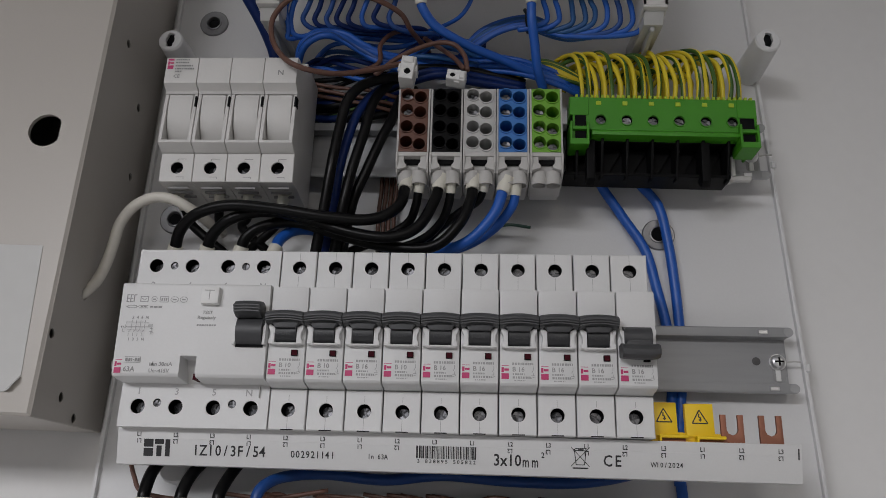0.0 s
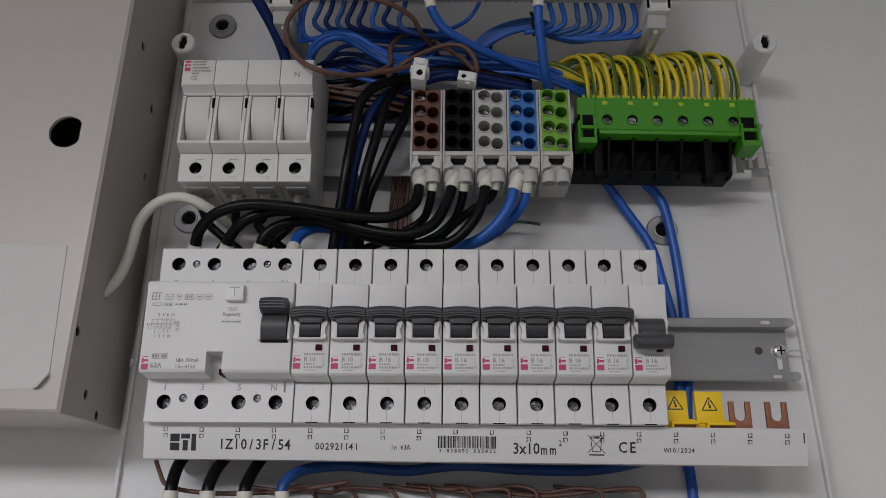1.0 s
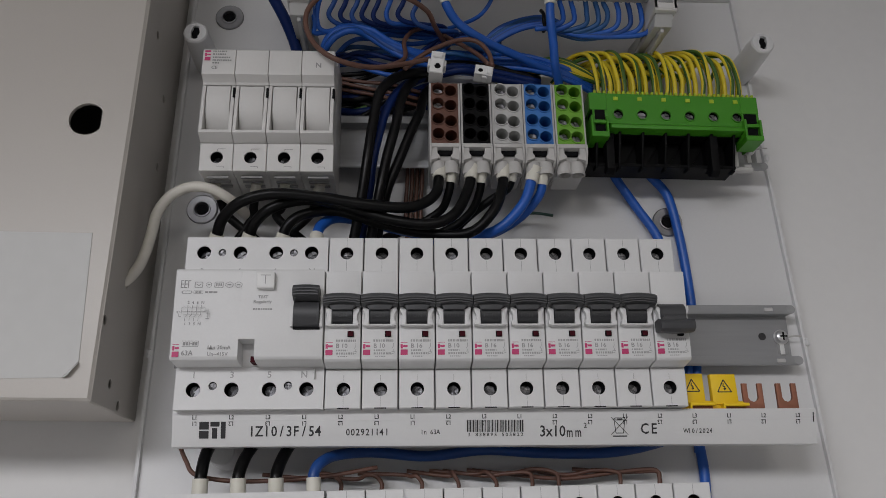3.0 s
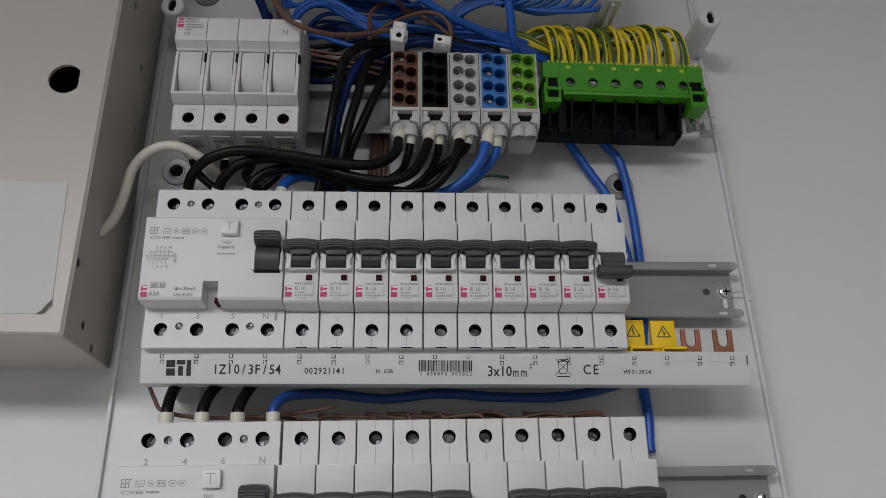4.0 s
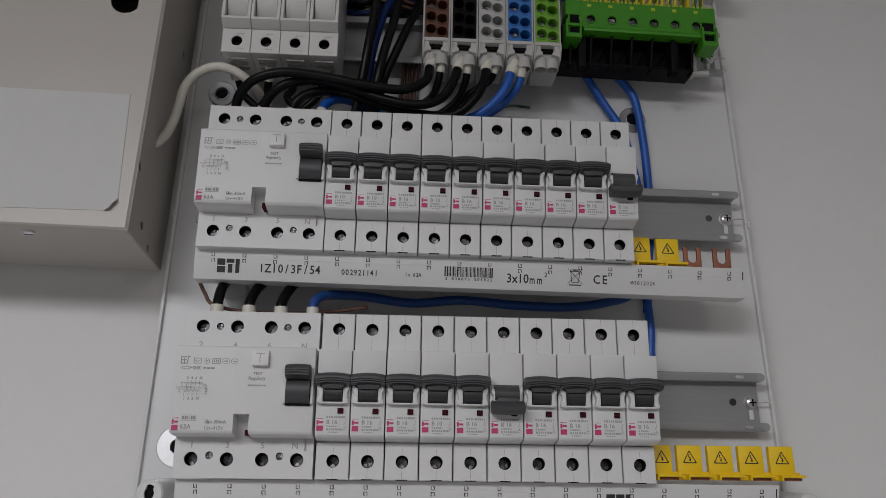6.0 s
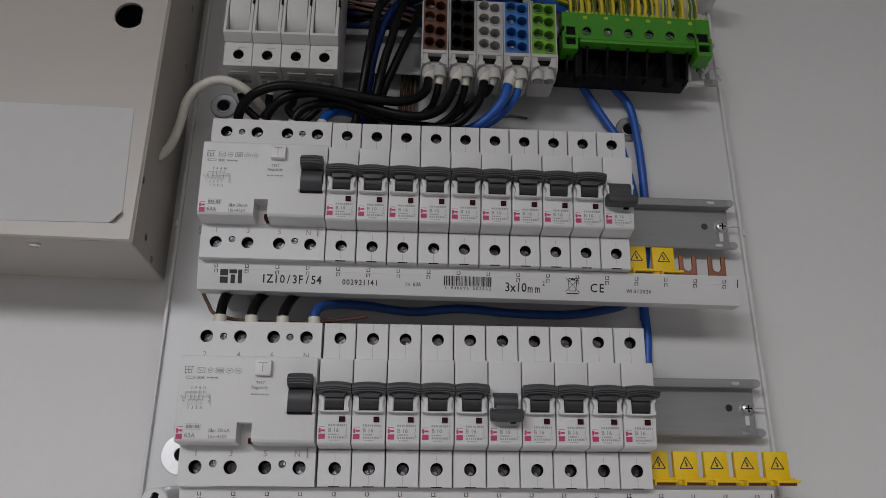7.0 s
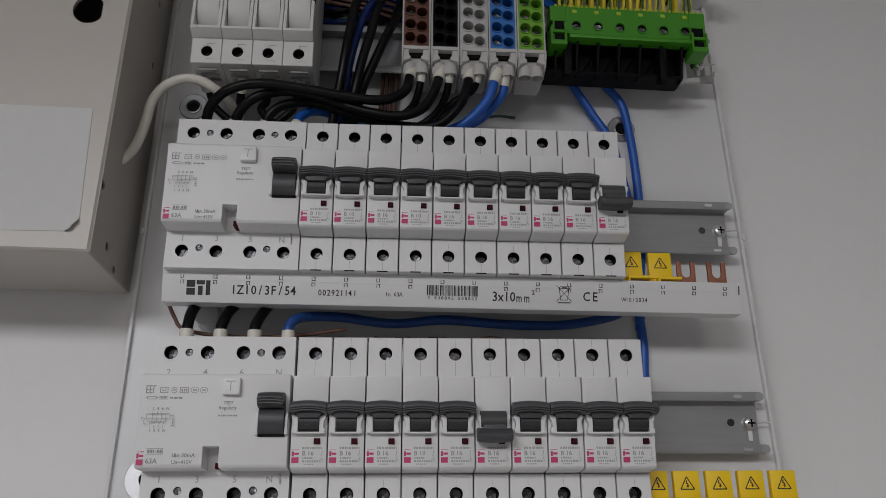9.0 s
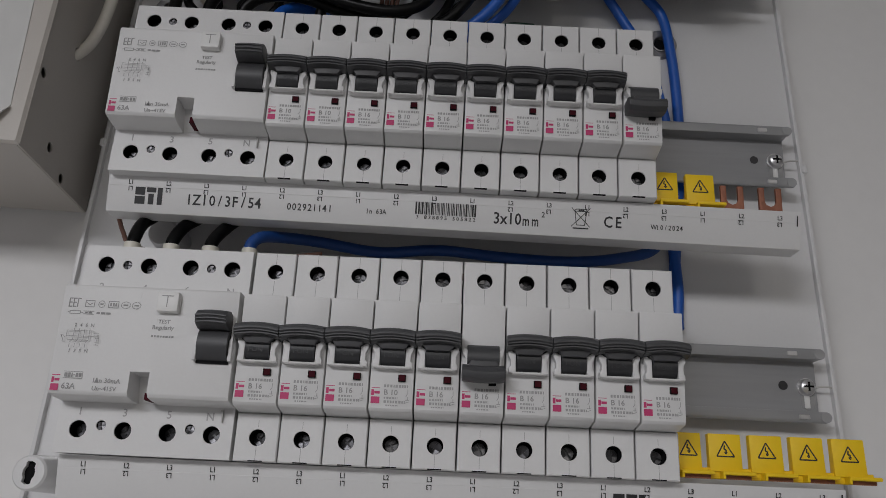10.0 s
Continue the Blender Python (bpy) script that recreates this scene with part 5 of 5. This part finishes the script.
wire("wire", 1.5, BLACK, "dark wire added for shade in the tangle behind the cables", (64, -6, 1757), (82, -8, 1758), (104, -13, 1763), (129, -5, 1769))
wire("power_cable", 2.3, NAVY, "dark wire added for shade in the tangle behind the cables", (64, -6, 1749), (83, -11, 1744), (104, -4, 1749), (129, -5, 1741))
wire("wire", 1.5, BLACK, "dark wire added for shade in the tangle behind the cables", (65, -6, 1738), (83, -5, 1735), (104, -7, 1737), (129, -5, 1746))
wire("power_cable", 2.3, BLACK, "dark wire added for shade in the tangle behind the cables", (65, -6, 1742), (83, -8, 1742), (104, -10, 1736), (129, -5, 1746))
wire("wire", 1.5, BLACK, "dark wire added for shade in the tangle behind the cables", (65, -6, 1736), (83, -11, 1730), (104, -13, 1744), (129, -5, 1765))
wire("power_cable", 2.3, BLACK, "dark wire added for shade in the tangle behind the cables", (64, -6, 1750), (82, -5, 1751), (104, -4, 1748), (129, -5, 1754))
wire("wire", 1.5, NAVY, "dark wire added for shade in the tangle behind the cables", (64, -6, 1749), (82, -8, 1750), (104, -7, 1742), (129, -5, 1745))
wire("power_cable", 2.3, NAVY, "dark wire added for shade in the tangle behind the cables", (65, -6, 1738), (83, -11, 1734), (104, -10, 1740), (129, -5, 1756))
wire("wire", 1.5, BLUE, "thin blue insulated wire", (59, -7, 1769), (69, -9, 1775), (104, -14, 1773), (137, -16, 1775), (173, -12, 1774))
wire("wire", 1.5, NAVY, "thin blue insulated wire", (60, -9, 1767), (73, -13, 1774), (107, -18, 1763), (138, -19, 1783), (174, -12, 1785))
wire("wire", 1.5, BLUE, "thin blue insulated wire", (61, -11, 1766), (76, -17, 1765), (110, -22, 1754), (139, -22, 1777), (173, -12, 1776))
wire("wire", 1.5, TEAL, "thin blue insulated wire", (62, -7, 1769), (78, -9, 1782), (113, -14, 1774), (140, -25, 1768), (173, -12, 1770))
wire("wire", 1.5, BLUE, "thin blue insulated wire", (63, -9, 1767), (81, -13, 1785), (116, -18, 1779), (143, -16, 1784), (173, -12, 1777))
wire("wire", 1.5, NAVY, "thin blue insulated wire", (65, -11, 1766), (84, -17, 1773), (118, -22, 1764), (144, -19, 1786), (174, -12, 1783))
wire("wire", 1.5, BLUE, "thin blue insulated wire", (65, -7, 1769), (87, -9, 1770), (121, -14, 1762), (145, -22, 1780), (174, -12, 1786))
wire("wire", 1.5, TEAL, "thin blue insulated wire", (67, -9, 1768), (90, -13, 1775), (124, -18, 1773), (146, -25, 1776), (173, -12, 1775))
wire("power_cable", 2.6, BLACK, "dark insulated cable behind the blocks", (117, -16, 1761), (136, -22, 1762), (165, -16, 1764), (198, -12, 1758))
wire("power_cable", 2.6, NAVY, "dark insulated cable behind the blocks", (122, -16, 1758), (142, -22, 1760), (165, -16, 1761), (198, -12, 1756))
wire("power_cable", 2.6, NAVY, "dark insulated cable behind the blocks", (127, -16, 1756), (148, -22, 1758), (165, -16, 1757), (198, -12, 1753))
wire("cut_cable", 3.6, NAVY, "dark navy cable stub with a split end", (46, -8, 1767), (43, -14, 1780), (37, -22, 1793), (29, -30, 1806), (25, -34, 1812))
wire("cut_cable", 2.6, NAVY, "dark navy cable core stub, cut off", (26, -33, 1811), (23, -35, 1813), (19, -36, 1815))
wire("cut_cable", 2.2, NAVY, "dark navy cable core stub, cut off", (26, -34, 1811), (26, -36, 1814), (27, -37, 1818))
wire("power_cable", 2.7, BLUE, "thick blue cable from the terminal strip", (136, -48, 1793), (138, -46, 1786), (146, -40, 1778), (164, -32, 1771), (183, -24, 1767), (201, -18, 1762), (224, -14, 1756), f0=9)
wire("power_cable", 2.7, BLUE, "thick blue cable from the terminal strip", (200, -48, 1793), (200, -46, 1780), (202, -40, 1767), (204, -32, 1756), (208, -22, 1748), f0=9)
wire("wire", 1.5, BLUE, "thin blue insulated wire", (59, -44, 1806), (59, -43, 1799), (56, -40, 1792), (58, -37, 1780), (58, -34, 1775), (69, -30, 1780), (80, -24, 1786), (140, -14, 1788))
wire("wire", 1.5, BLUE, "thin blue insulated wire", (63, -44, 1807), (63, -43, 1799), (60, -40, 1792), (59, -37, 1783), (62, -34, 1777), (73, -30, 1779), (84, -24, 1783), (140, -14, 1785))
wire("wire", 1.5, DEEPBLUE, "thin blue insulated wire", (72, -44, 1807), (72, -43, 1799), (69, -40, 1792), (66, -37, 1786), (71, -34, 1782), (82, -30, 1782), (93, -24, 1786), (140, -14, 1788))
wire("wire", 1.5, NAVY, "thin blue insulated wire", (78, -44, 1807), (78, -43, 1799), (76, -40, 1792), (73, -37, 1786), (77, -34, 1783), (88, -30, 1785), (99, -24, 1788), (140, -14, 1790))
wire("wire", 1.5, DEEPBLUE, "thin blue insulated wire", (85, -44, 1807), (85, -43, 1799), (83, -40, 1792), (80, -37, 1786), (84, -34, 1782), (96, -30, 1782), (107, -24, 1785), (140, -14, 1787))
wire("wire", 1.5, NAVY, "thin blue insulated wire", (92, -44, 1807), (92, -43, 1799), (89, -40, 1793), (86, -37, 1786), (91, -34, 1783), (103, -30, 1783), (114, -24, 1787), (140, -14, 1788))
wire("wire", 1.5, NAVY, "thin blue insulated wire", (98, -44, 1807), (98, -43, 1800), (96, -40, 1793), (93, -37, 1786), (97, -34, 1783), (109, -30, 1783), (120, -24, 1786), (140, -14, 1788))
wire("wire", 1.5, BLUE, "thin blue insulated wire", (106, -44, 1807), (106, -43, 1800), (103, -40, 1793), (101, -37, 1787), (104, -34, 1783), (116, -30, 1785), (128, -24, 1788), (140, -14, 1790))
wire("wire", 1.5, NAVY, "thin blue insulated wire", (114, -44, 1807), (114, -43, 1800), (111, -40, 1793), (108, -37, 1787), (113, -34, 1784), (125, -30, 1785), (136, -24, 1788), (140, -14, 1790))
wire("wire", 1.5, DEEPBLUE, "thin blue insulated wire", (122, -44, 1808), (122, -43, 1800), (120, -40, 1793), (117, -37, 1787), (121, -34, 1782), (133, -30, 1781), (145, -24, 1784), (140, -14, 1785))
wire("wire", 1.9, BLUE, "thin blue insulated wire", (62, -22, 1766), (63, -28, 1771), (68, -32, 1777), (77, -34, 1780), (91, -34, 1778), (102, -32, 1772), (115, -28, 1768), (136, -20, 1769), (169, -14, 1768))
wire("wire", 1.9, BLUE, "thin blue insulated wire", (62, -22, 1766), (64, -29, 1770), (69, -33, 1776), (78, -35, 1778), (91, -33, 1777), (102, -31, 1771), (115, -28, 1766), (136, -20, 1766), (169, -14, 1765))
wire("wire", 1.9, DEEPBLUE, "thin blue insulated wire", (62, -22, 1766), (65, -30, 1770), (71, -34, 1774), (80, -36, 1776), (91, -32, 1776), (102, -30, 1769), (115, -28, 1763), (136, -20, 1763), (169, -14, 1762))
wire("wire", 1.9, BLUE, "thin blue insulated wire", (62, -22, 1766), (66, -31, 1769), (72, -35, 1773), (81, -37, 1775), (90, -31, 1775), (102, -29, 1768), (115, -28, 1761), (136, -20, 1759), (169, -14, 1760))
wire("wire", 1.55, BLUE, "thin blue insulated wire", (207, -44, 1801), (207, -43, 1794), (209, -40, 1789), (209, -37, 1784), (201, -34, 1782), (194, -32, 1782), (209, -30, 1787), (200, -27, 1794), (186, -24, 1794), (172, -20, 1790), (163, -15, 1783), (157, -10, 1775))
wire("wire", 1.55, BLUE, "thin blue insulated wire", (214, -44, 1801), (214, -43, 1794), (216, -40, 1789), (216, -37, 1784), (208, -34, 1781), (201, -32, 1782), (209, -30, 1786), (199, -27, 1793), (186, -24, 1794), (172, -20, 1789), (163, -15, 1782), (157, -10, 1774))
wire("wire", 1.55, TEAL, "thin blue insulated wire", (222, -44, 1801), (223, -43, 1794), (224, -40, 1789), (224, -37, 1783), (217, -34, 1781), (210, -32, 1781), (209, -30, 1786), (199, -27, 1793), (186, -24, 1793), (172, -20, 1787), (163, -15, 1781), (157, -10, 1773))
wire("wire", 1.55, TEAL, "thin blue insulated wire", (228, -44, 1801), (229, -43, 1794), (231, -40, 1789), (231, -37, 1783), (223, -34, 1780), (216, -32, 1780), (209, -30, 1785), (199, -27, 1792), (186, -24, 1792), (172, -20, 1786), (163, -15, 1780), (157, -10, 1772))
wire("wire", 1.55, TEAL, "thin blue insulated wire", (234, -44, 1801), (234, -43, 1794), (237, -40, 1789), (236, -37, 1783), (229, -34, 1780), (221, -32, 1780), (209, -30, 1785), (199, -27, 1791), (186, -24, 1791), (172, -20, 1785), (163, -15, 1779), (157, -10, 1771))
wire("wire", 1.55, BLUE, "thin blue insulated wire", (241, -44, 1801), (242, -43, 1795), (244, -40, 1789), (243, -37, 1782), (236, -34, 1779), (225, -32, 1779), (209, -30, 1784), (199, -27, 1791), (185, -24, 1790), (171, -20, 1784), (163, -15, 1778), (157, -10, 1770))
wire("wire", 1.55, DEEPBLUE, "thin blue insulated wire", (249, -44, 1801), (249, -43, 1795), (251, -40, 1789), (251, -37, 1782), (243, -34, 1778), (225, -32, 1778), (209, -30, 1783), (199, -27, 1790), (185, -24, 1789), (171, -20, 1783), (163, -15, 1777), (157, -10, 1770))
wire("wire", 1.55, BLUE, "thin blue insulated wire", (256, -44, 1802), (256, -43, 1795), (258, -40, 1789), (258, -37, 1782), (250, -34, 1778), (225, -32, 1778), (209, -30, 1783), (199, -27, 1790), (185, -24, 1788), (171, -20, 1782), (163, -15, 1776), (157, -10, 1769))
wire("wire", 1.55, BLUE, "thin blue insulated wire", (262, -44, 1802), (263, -43, 1795), (266, -40, 1790), (265, -37, 1782), (257, -34, 1777), (225, -32, 1777), (208, -30, 1782), (199, -27, 1788), (185, -24, 1787), (171, -20, 1781), (163, -15, 1775), (157, -10, 1768))
wire("wire", 1.6, NAVY, "dark teal insulated wire", (237, -30, 1782), (223, -28, 1782), (209, -25, 1789), (200, -22, 1796), (187, -20, 1796), (173, -17, 1791), (164, -13, 1784), (158, -9, 1776))
wire("wire", 1.6, TEAL, "dark teal insulated wire", (237, -30, 1780), (223, -28, 1781), (209, -25, 1787), (200, -22, 1795), (187, -20, 1794), (173, -17, 1789), (164, -13, 1782), (158, -9, 1774))
wire("wire", 1.6, NAVY, "dark teal insulated wire", (236, -30, 1779), (222, -28, 1779), (209, -25, 1785), (200, -22, 1793), (186, -20, 1792), (173, -17, 1787), (164, -13, 1780), (158, -9, 1773))
wire("wire", 1.6, TEAL, "dark teal insulated wire", (236, -30, 1778), (222, -28, 1778), (209, -25, 1784), (200, -22, 1791), (186, -20, 1791), (173, -17, 1784), (164, -13, 1778), (158, -9, 1771))
wire("cable_tie", 1.2, BLACK, "black plastic cable tie round the blue wires", (197, -34, 1794), (198, -36, 1790), (198, -36, 1785), (199, -33, 1782), (199, -28, 1783))
wire("wire", 1.25, BLUE, "thin blue insulated wire", (166, -44, 1802), (165, -40, 1796), (159, -34, 1790), (149, -26, 1789), (137, -18, 1790))
wire("wire", 1.6, BLUE, "thin blue insulated wire", (162, -12, 1777), (180, -16, 1774), (198, -18, 1769), (218, -16, 1762), (231, -12, 1754))
wire("wire", 1.6, BLUE, "thin blue insulated wire", (162, -12, 1773), (180, -16, 1770), (198, -18, 1766), (218, -16, 1759), (231, -12, 1753))
wire("wire", 1.6, BLUE, "thin blue insulated wire", (162, -12, 1769), (180, -16, 1767), (198, -18, 1763), (218, -16, 1757), (231, -12, 1751))
wire("wire", 1.6, BLUE, "thin blue insulated wire", (162, -12, 1766), (180, -16, 1764), (198, -18, 1760), (218, -16, 1754), (231, -12, 1749))
wire("wire", 1.35, GREENYELLOW, "green and yellow striped earth wire", (229, -30, 1736), (229, -31, 1747), (227, -28, 1764), (223, -20, 1772), (215, -10, 1772), (211, -4, 1763))
wire("wire", 1.35, GREENYELLOW, "green and yellow striped earth wire", (233, -30, 1736), (233, -31, 1747), (232, -28, 1764), (227, -20, 1773), (221, -10, 1773), (216, -4, 1764))
wire("wire", 1.35, GREENYELLOW, "green and yellow striped earth wire", (237, -30, 1736), (237, -31, 1747), (234, -28, 1760), (226, -20, 1769), (214, -10, 1767), (207, -4, 1760))
wire("wire", 1.35, GREENYELLOW, "green and yellow striped earth wire", (242, -30, 1736), (242, -31, 1747), (239, -28, 1765), (233, -20, 1773), (223, -10, 1774), (217, -4, 1764))
wire("wire", 1.35, GREENYELLOW, "green and yellow striped earth wire", (246, -30, 1736), (246, -31, 1747), (245, -28, 1765), (241, -20, 1774), (234, -10, 1775), (229, -4, 1765))
wire("wire", 1.35, GREENYELLOW, "green and yellow striped earth wire", (251, -30, 1736), (251, -31, 1747), (247, -28, 1761), (239, -20, 1770), (228, -10, 1768), (221, -4, 1761))
wire("wire", 1.35, GREENYELLOW, "green and yellow striped earth wire", (255, -30, 1736), (255, -31, 1748), (254, -28, 1762), (249, -20, 1771), (242, -10, 1771), (237, -4, 1762))
wire("wire", 1.35, GREENYELLOW, "green and yellow striped earth wire", (259, -30, 1736), (259, -31, 1748), (257, -28, 1763), (250, -20, 1772), (239, -10, 1770), (232, -4, 1763))
wire("wire", 1.35, GREENYELLOW, "green and yellow striped earth wire", (264, -30, 1736), (264, -31, 1748), (263, -28, 1762), (259, -20, 1771), (252, -10, 1770), (248, -4, 1762))
wire("wire", 1.35, GREENYELLOW, "green and yellow striped earth wire", (268, -30, 1736), (268, -31, 1748), (266, -28, 1764), (260, -20, 1772), (252, -10, 1774), (245, -4, 1763))
wire("wire", 1.35, GREENYELLOW, "green and yellow striped earth wire", (272, -30, 1736), (273, -31, 1748), (272, -28, 1765), (268, -20, 1774), (262, -10, 1771), (258, -4, 1765))
wire("wire", 1.35, GREENYELLOW, "green and yellow striped earth wire", (277, -30, 1736), (277, -31, 1748), (275, -28, 1763), (269, -20, 1771), (260, -10, 1772), (254, -4, 1762))
wire("wire", 1.35, GREENYELLOW, "green and yellow striped earth wire", (281, -30, 1736), (282, -31, 1748), (279, -28, 1762), (274, -20, 1771), (264, -10, 1768), (258, -4, 1762))
wire("wire", 1.35, GREENYELLOW, "green and yellow striped earth wire", (286, -30, 1736), (286, -31, 1748), (284, -28, 1763), (279, -20, 1771), (270, -10, 1771), (264, -4, 1762))
wire("wire", 1.35, GREENYELLOW, "green and yellow striped earth wire", (290, -30, 1736), (290, -31, 1748), (289, -28, 1764), (284, -20, 1772), (276, -10, 1774), (270, -4, 1763))
wire("wire", 1.35, GREENYELLOW, "green and yellow striped earth wire", (294, -30, 1736), (295, -31, 1748), (293, -28, 1765), (286, -20, 1774), (275, -10, 1776), (268, -4, 1765))
wire("wire", 1.35, GREENYELLOW, "green and yellow striped earth wire", (299, -30, 1736), (299, -31, 1748), (298, -28, 1767), (292, -20, 1775), (283, -10, 1776), (276, -4, 1766))
wire("wire", 1.35, GREENYELLOW, "green and yellow striped earth wire", (303, -30, 1736), (304, -31, 1748), (302, -28, 1764), (297, -20, 1772), (289, -10, 1772), (283, -4, 1763))
wire("wire", 1.35, GREENYELLOW, "green and yellow striped earth wire", (308, -30, 1736), (308, -31, 1748), (307, -28, 1761), (304, -20, 1769), (298, -10, 1769), (293, -4, 1760))
wire("wire", 1.35, GREENYELLOW, "green and yellow striped earth wire", (312, -30, 1736), (313, -31, 1748), (311, -28, 1765), (306, -20, 1774), (297, -10, 1774), (290, -4, 1765))
wire("wire", 1.35, GREENYELLOW, "green and yellow striped earth wire", (317, -30, 1736), (317, -31, 1748), (315, -28, 1764), (309, -20, 1772), (299, -10, 1773), (293, -4, 1764))
wire("wire", 1.3, GREENYELLOW, "green and yellow striped earth wire", (235, -24, 1738), (235, -24, 1751), (234, -20, 1758), (231, -14, 1766), (226, -8, 1764), (222, -3, 1757))
wire("wire", 1.3, GREENYELLOW, "green and yellow striped earth wire", (241, -24, 1738), (242, -24, 1751), (240, -20, 1764), (234, -14, 1771), (225, -8, 1770), (219, -3, 1763))
wire("wire", 1.3, GREENYELLOW, "green and yellow striped earth wire", (251, -24, 1738), (252, -24, 1751), (251, -20, 1764), (247, -14, 1771), (241, -8, 1770), (236, -3, 1763))
wire("wire", 1.3, GREENYELLOW, "green and yellow striped earth wire", (258, -24, 1738), (259, -24, 1751), (258, -20, 1762), (256, -14, 1769), (251, -8, 1768), (247, -3, 1761))
wire("wire", 1.3, GREENYELLOW, "green and yellow striped earth wire", (268, -24, 1738), (269, -24, 1751), (266, -20, 1758), (260, -14, 1766), (251, -8, 1764), (244, -3, 1758))
wire("wire", 1.3, GREENYELLOW, "green and yellow striped earth wire", (276, -24, 1738), (277, -24, 1751), (277, -20, 1758), (274, -14, 1766), (270, -8, 1764), (267, -3, 1757))
wire("wire", 1.3, GREENYELLOW, "green and yellow striped earth wire", (283, -24, 1739), (284, -24, 1751), (282, -20, 1758), (276, -14, 1765), (268, -8, 1764), (262, -3, 1757))
wire("wire", 1.3, GREENYELLOW, "green and yellow striped earth wire", (291, -24, 1739), (293, -24, 1751), (291, -20, 1758), (286, -14, 1766), (279, -8, 1764), (274, -3, 1758))
wire("wire", 1.3, GREENYELLOW, "green and yellow striped earth wire", (301, -24, 1739), (302, -24, 1752), (302, -20, 1764), (300, -14, 1771), (295, -8, 1770), (291, -3, 1763))
wire("wire", 1.3, GREENYELLOW, "green and yellow striped earth wire", (308, -24, 1739), (309, -24, 1752), (309, -20, 1765), (306, -14, 1773), (300, -8, 1771), (296, -3, 1765))
wire("wire", 1.3, GREENYELLOW, "green and yellow striped earth wire", (318, -24, 1739), (320, -24, 1752), (320, -20, 1764), (319, -14, 1771), (315, -8, 1770), (312, -3, 1763))
wire("wire", 1.3, GREENYELLOW, "green and yellow striped earth wire", (239, -12, 1754), (226, -16, 1763), (209, -16, 1771), (190, -12, 1770), (170, -8, 1765))
wire("wire", 1.3, GREENYELLOW, "green and yellow striped earth wire", (239, -12, 1754), (225, -16, 1762), (209, -16, 1769), (190, -12, 1768), (170, -8, 1763))
wire("wire", 1.3, GREENYELLOW, "green and yellow striped earth wire", (239, -12, 1754), (225, -16, 1760), (209, -16, 1767), (190, -12, 1765), (170, -8, 1762))
wire("wire", 1.3, GREENYELLOW, "green and yellow striped earth wire", (239, -12, 1754), (225, -16, 1759), (209, -16, 1765), (189, -12, 1763), (170, -8, 1760))
wire("wire", 1.3, GREENYELLOW, "green and yellow striped earth wire", (239, -12, 1754), (225, -16, 1757), (209, -16, 1762), (189, -12, 1761), (170, -8, 1758))
wire("cable_tie_tail", 0.9, DKGREEN, "thin dark green cable tie tail", (176, -10, 1665), (188, -12, 1667), (200, -16, 1664))
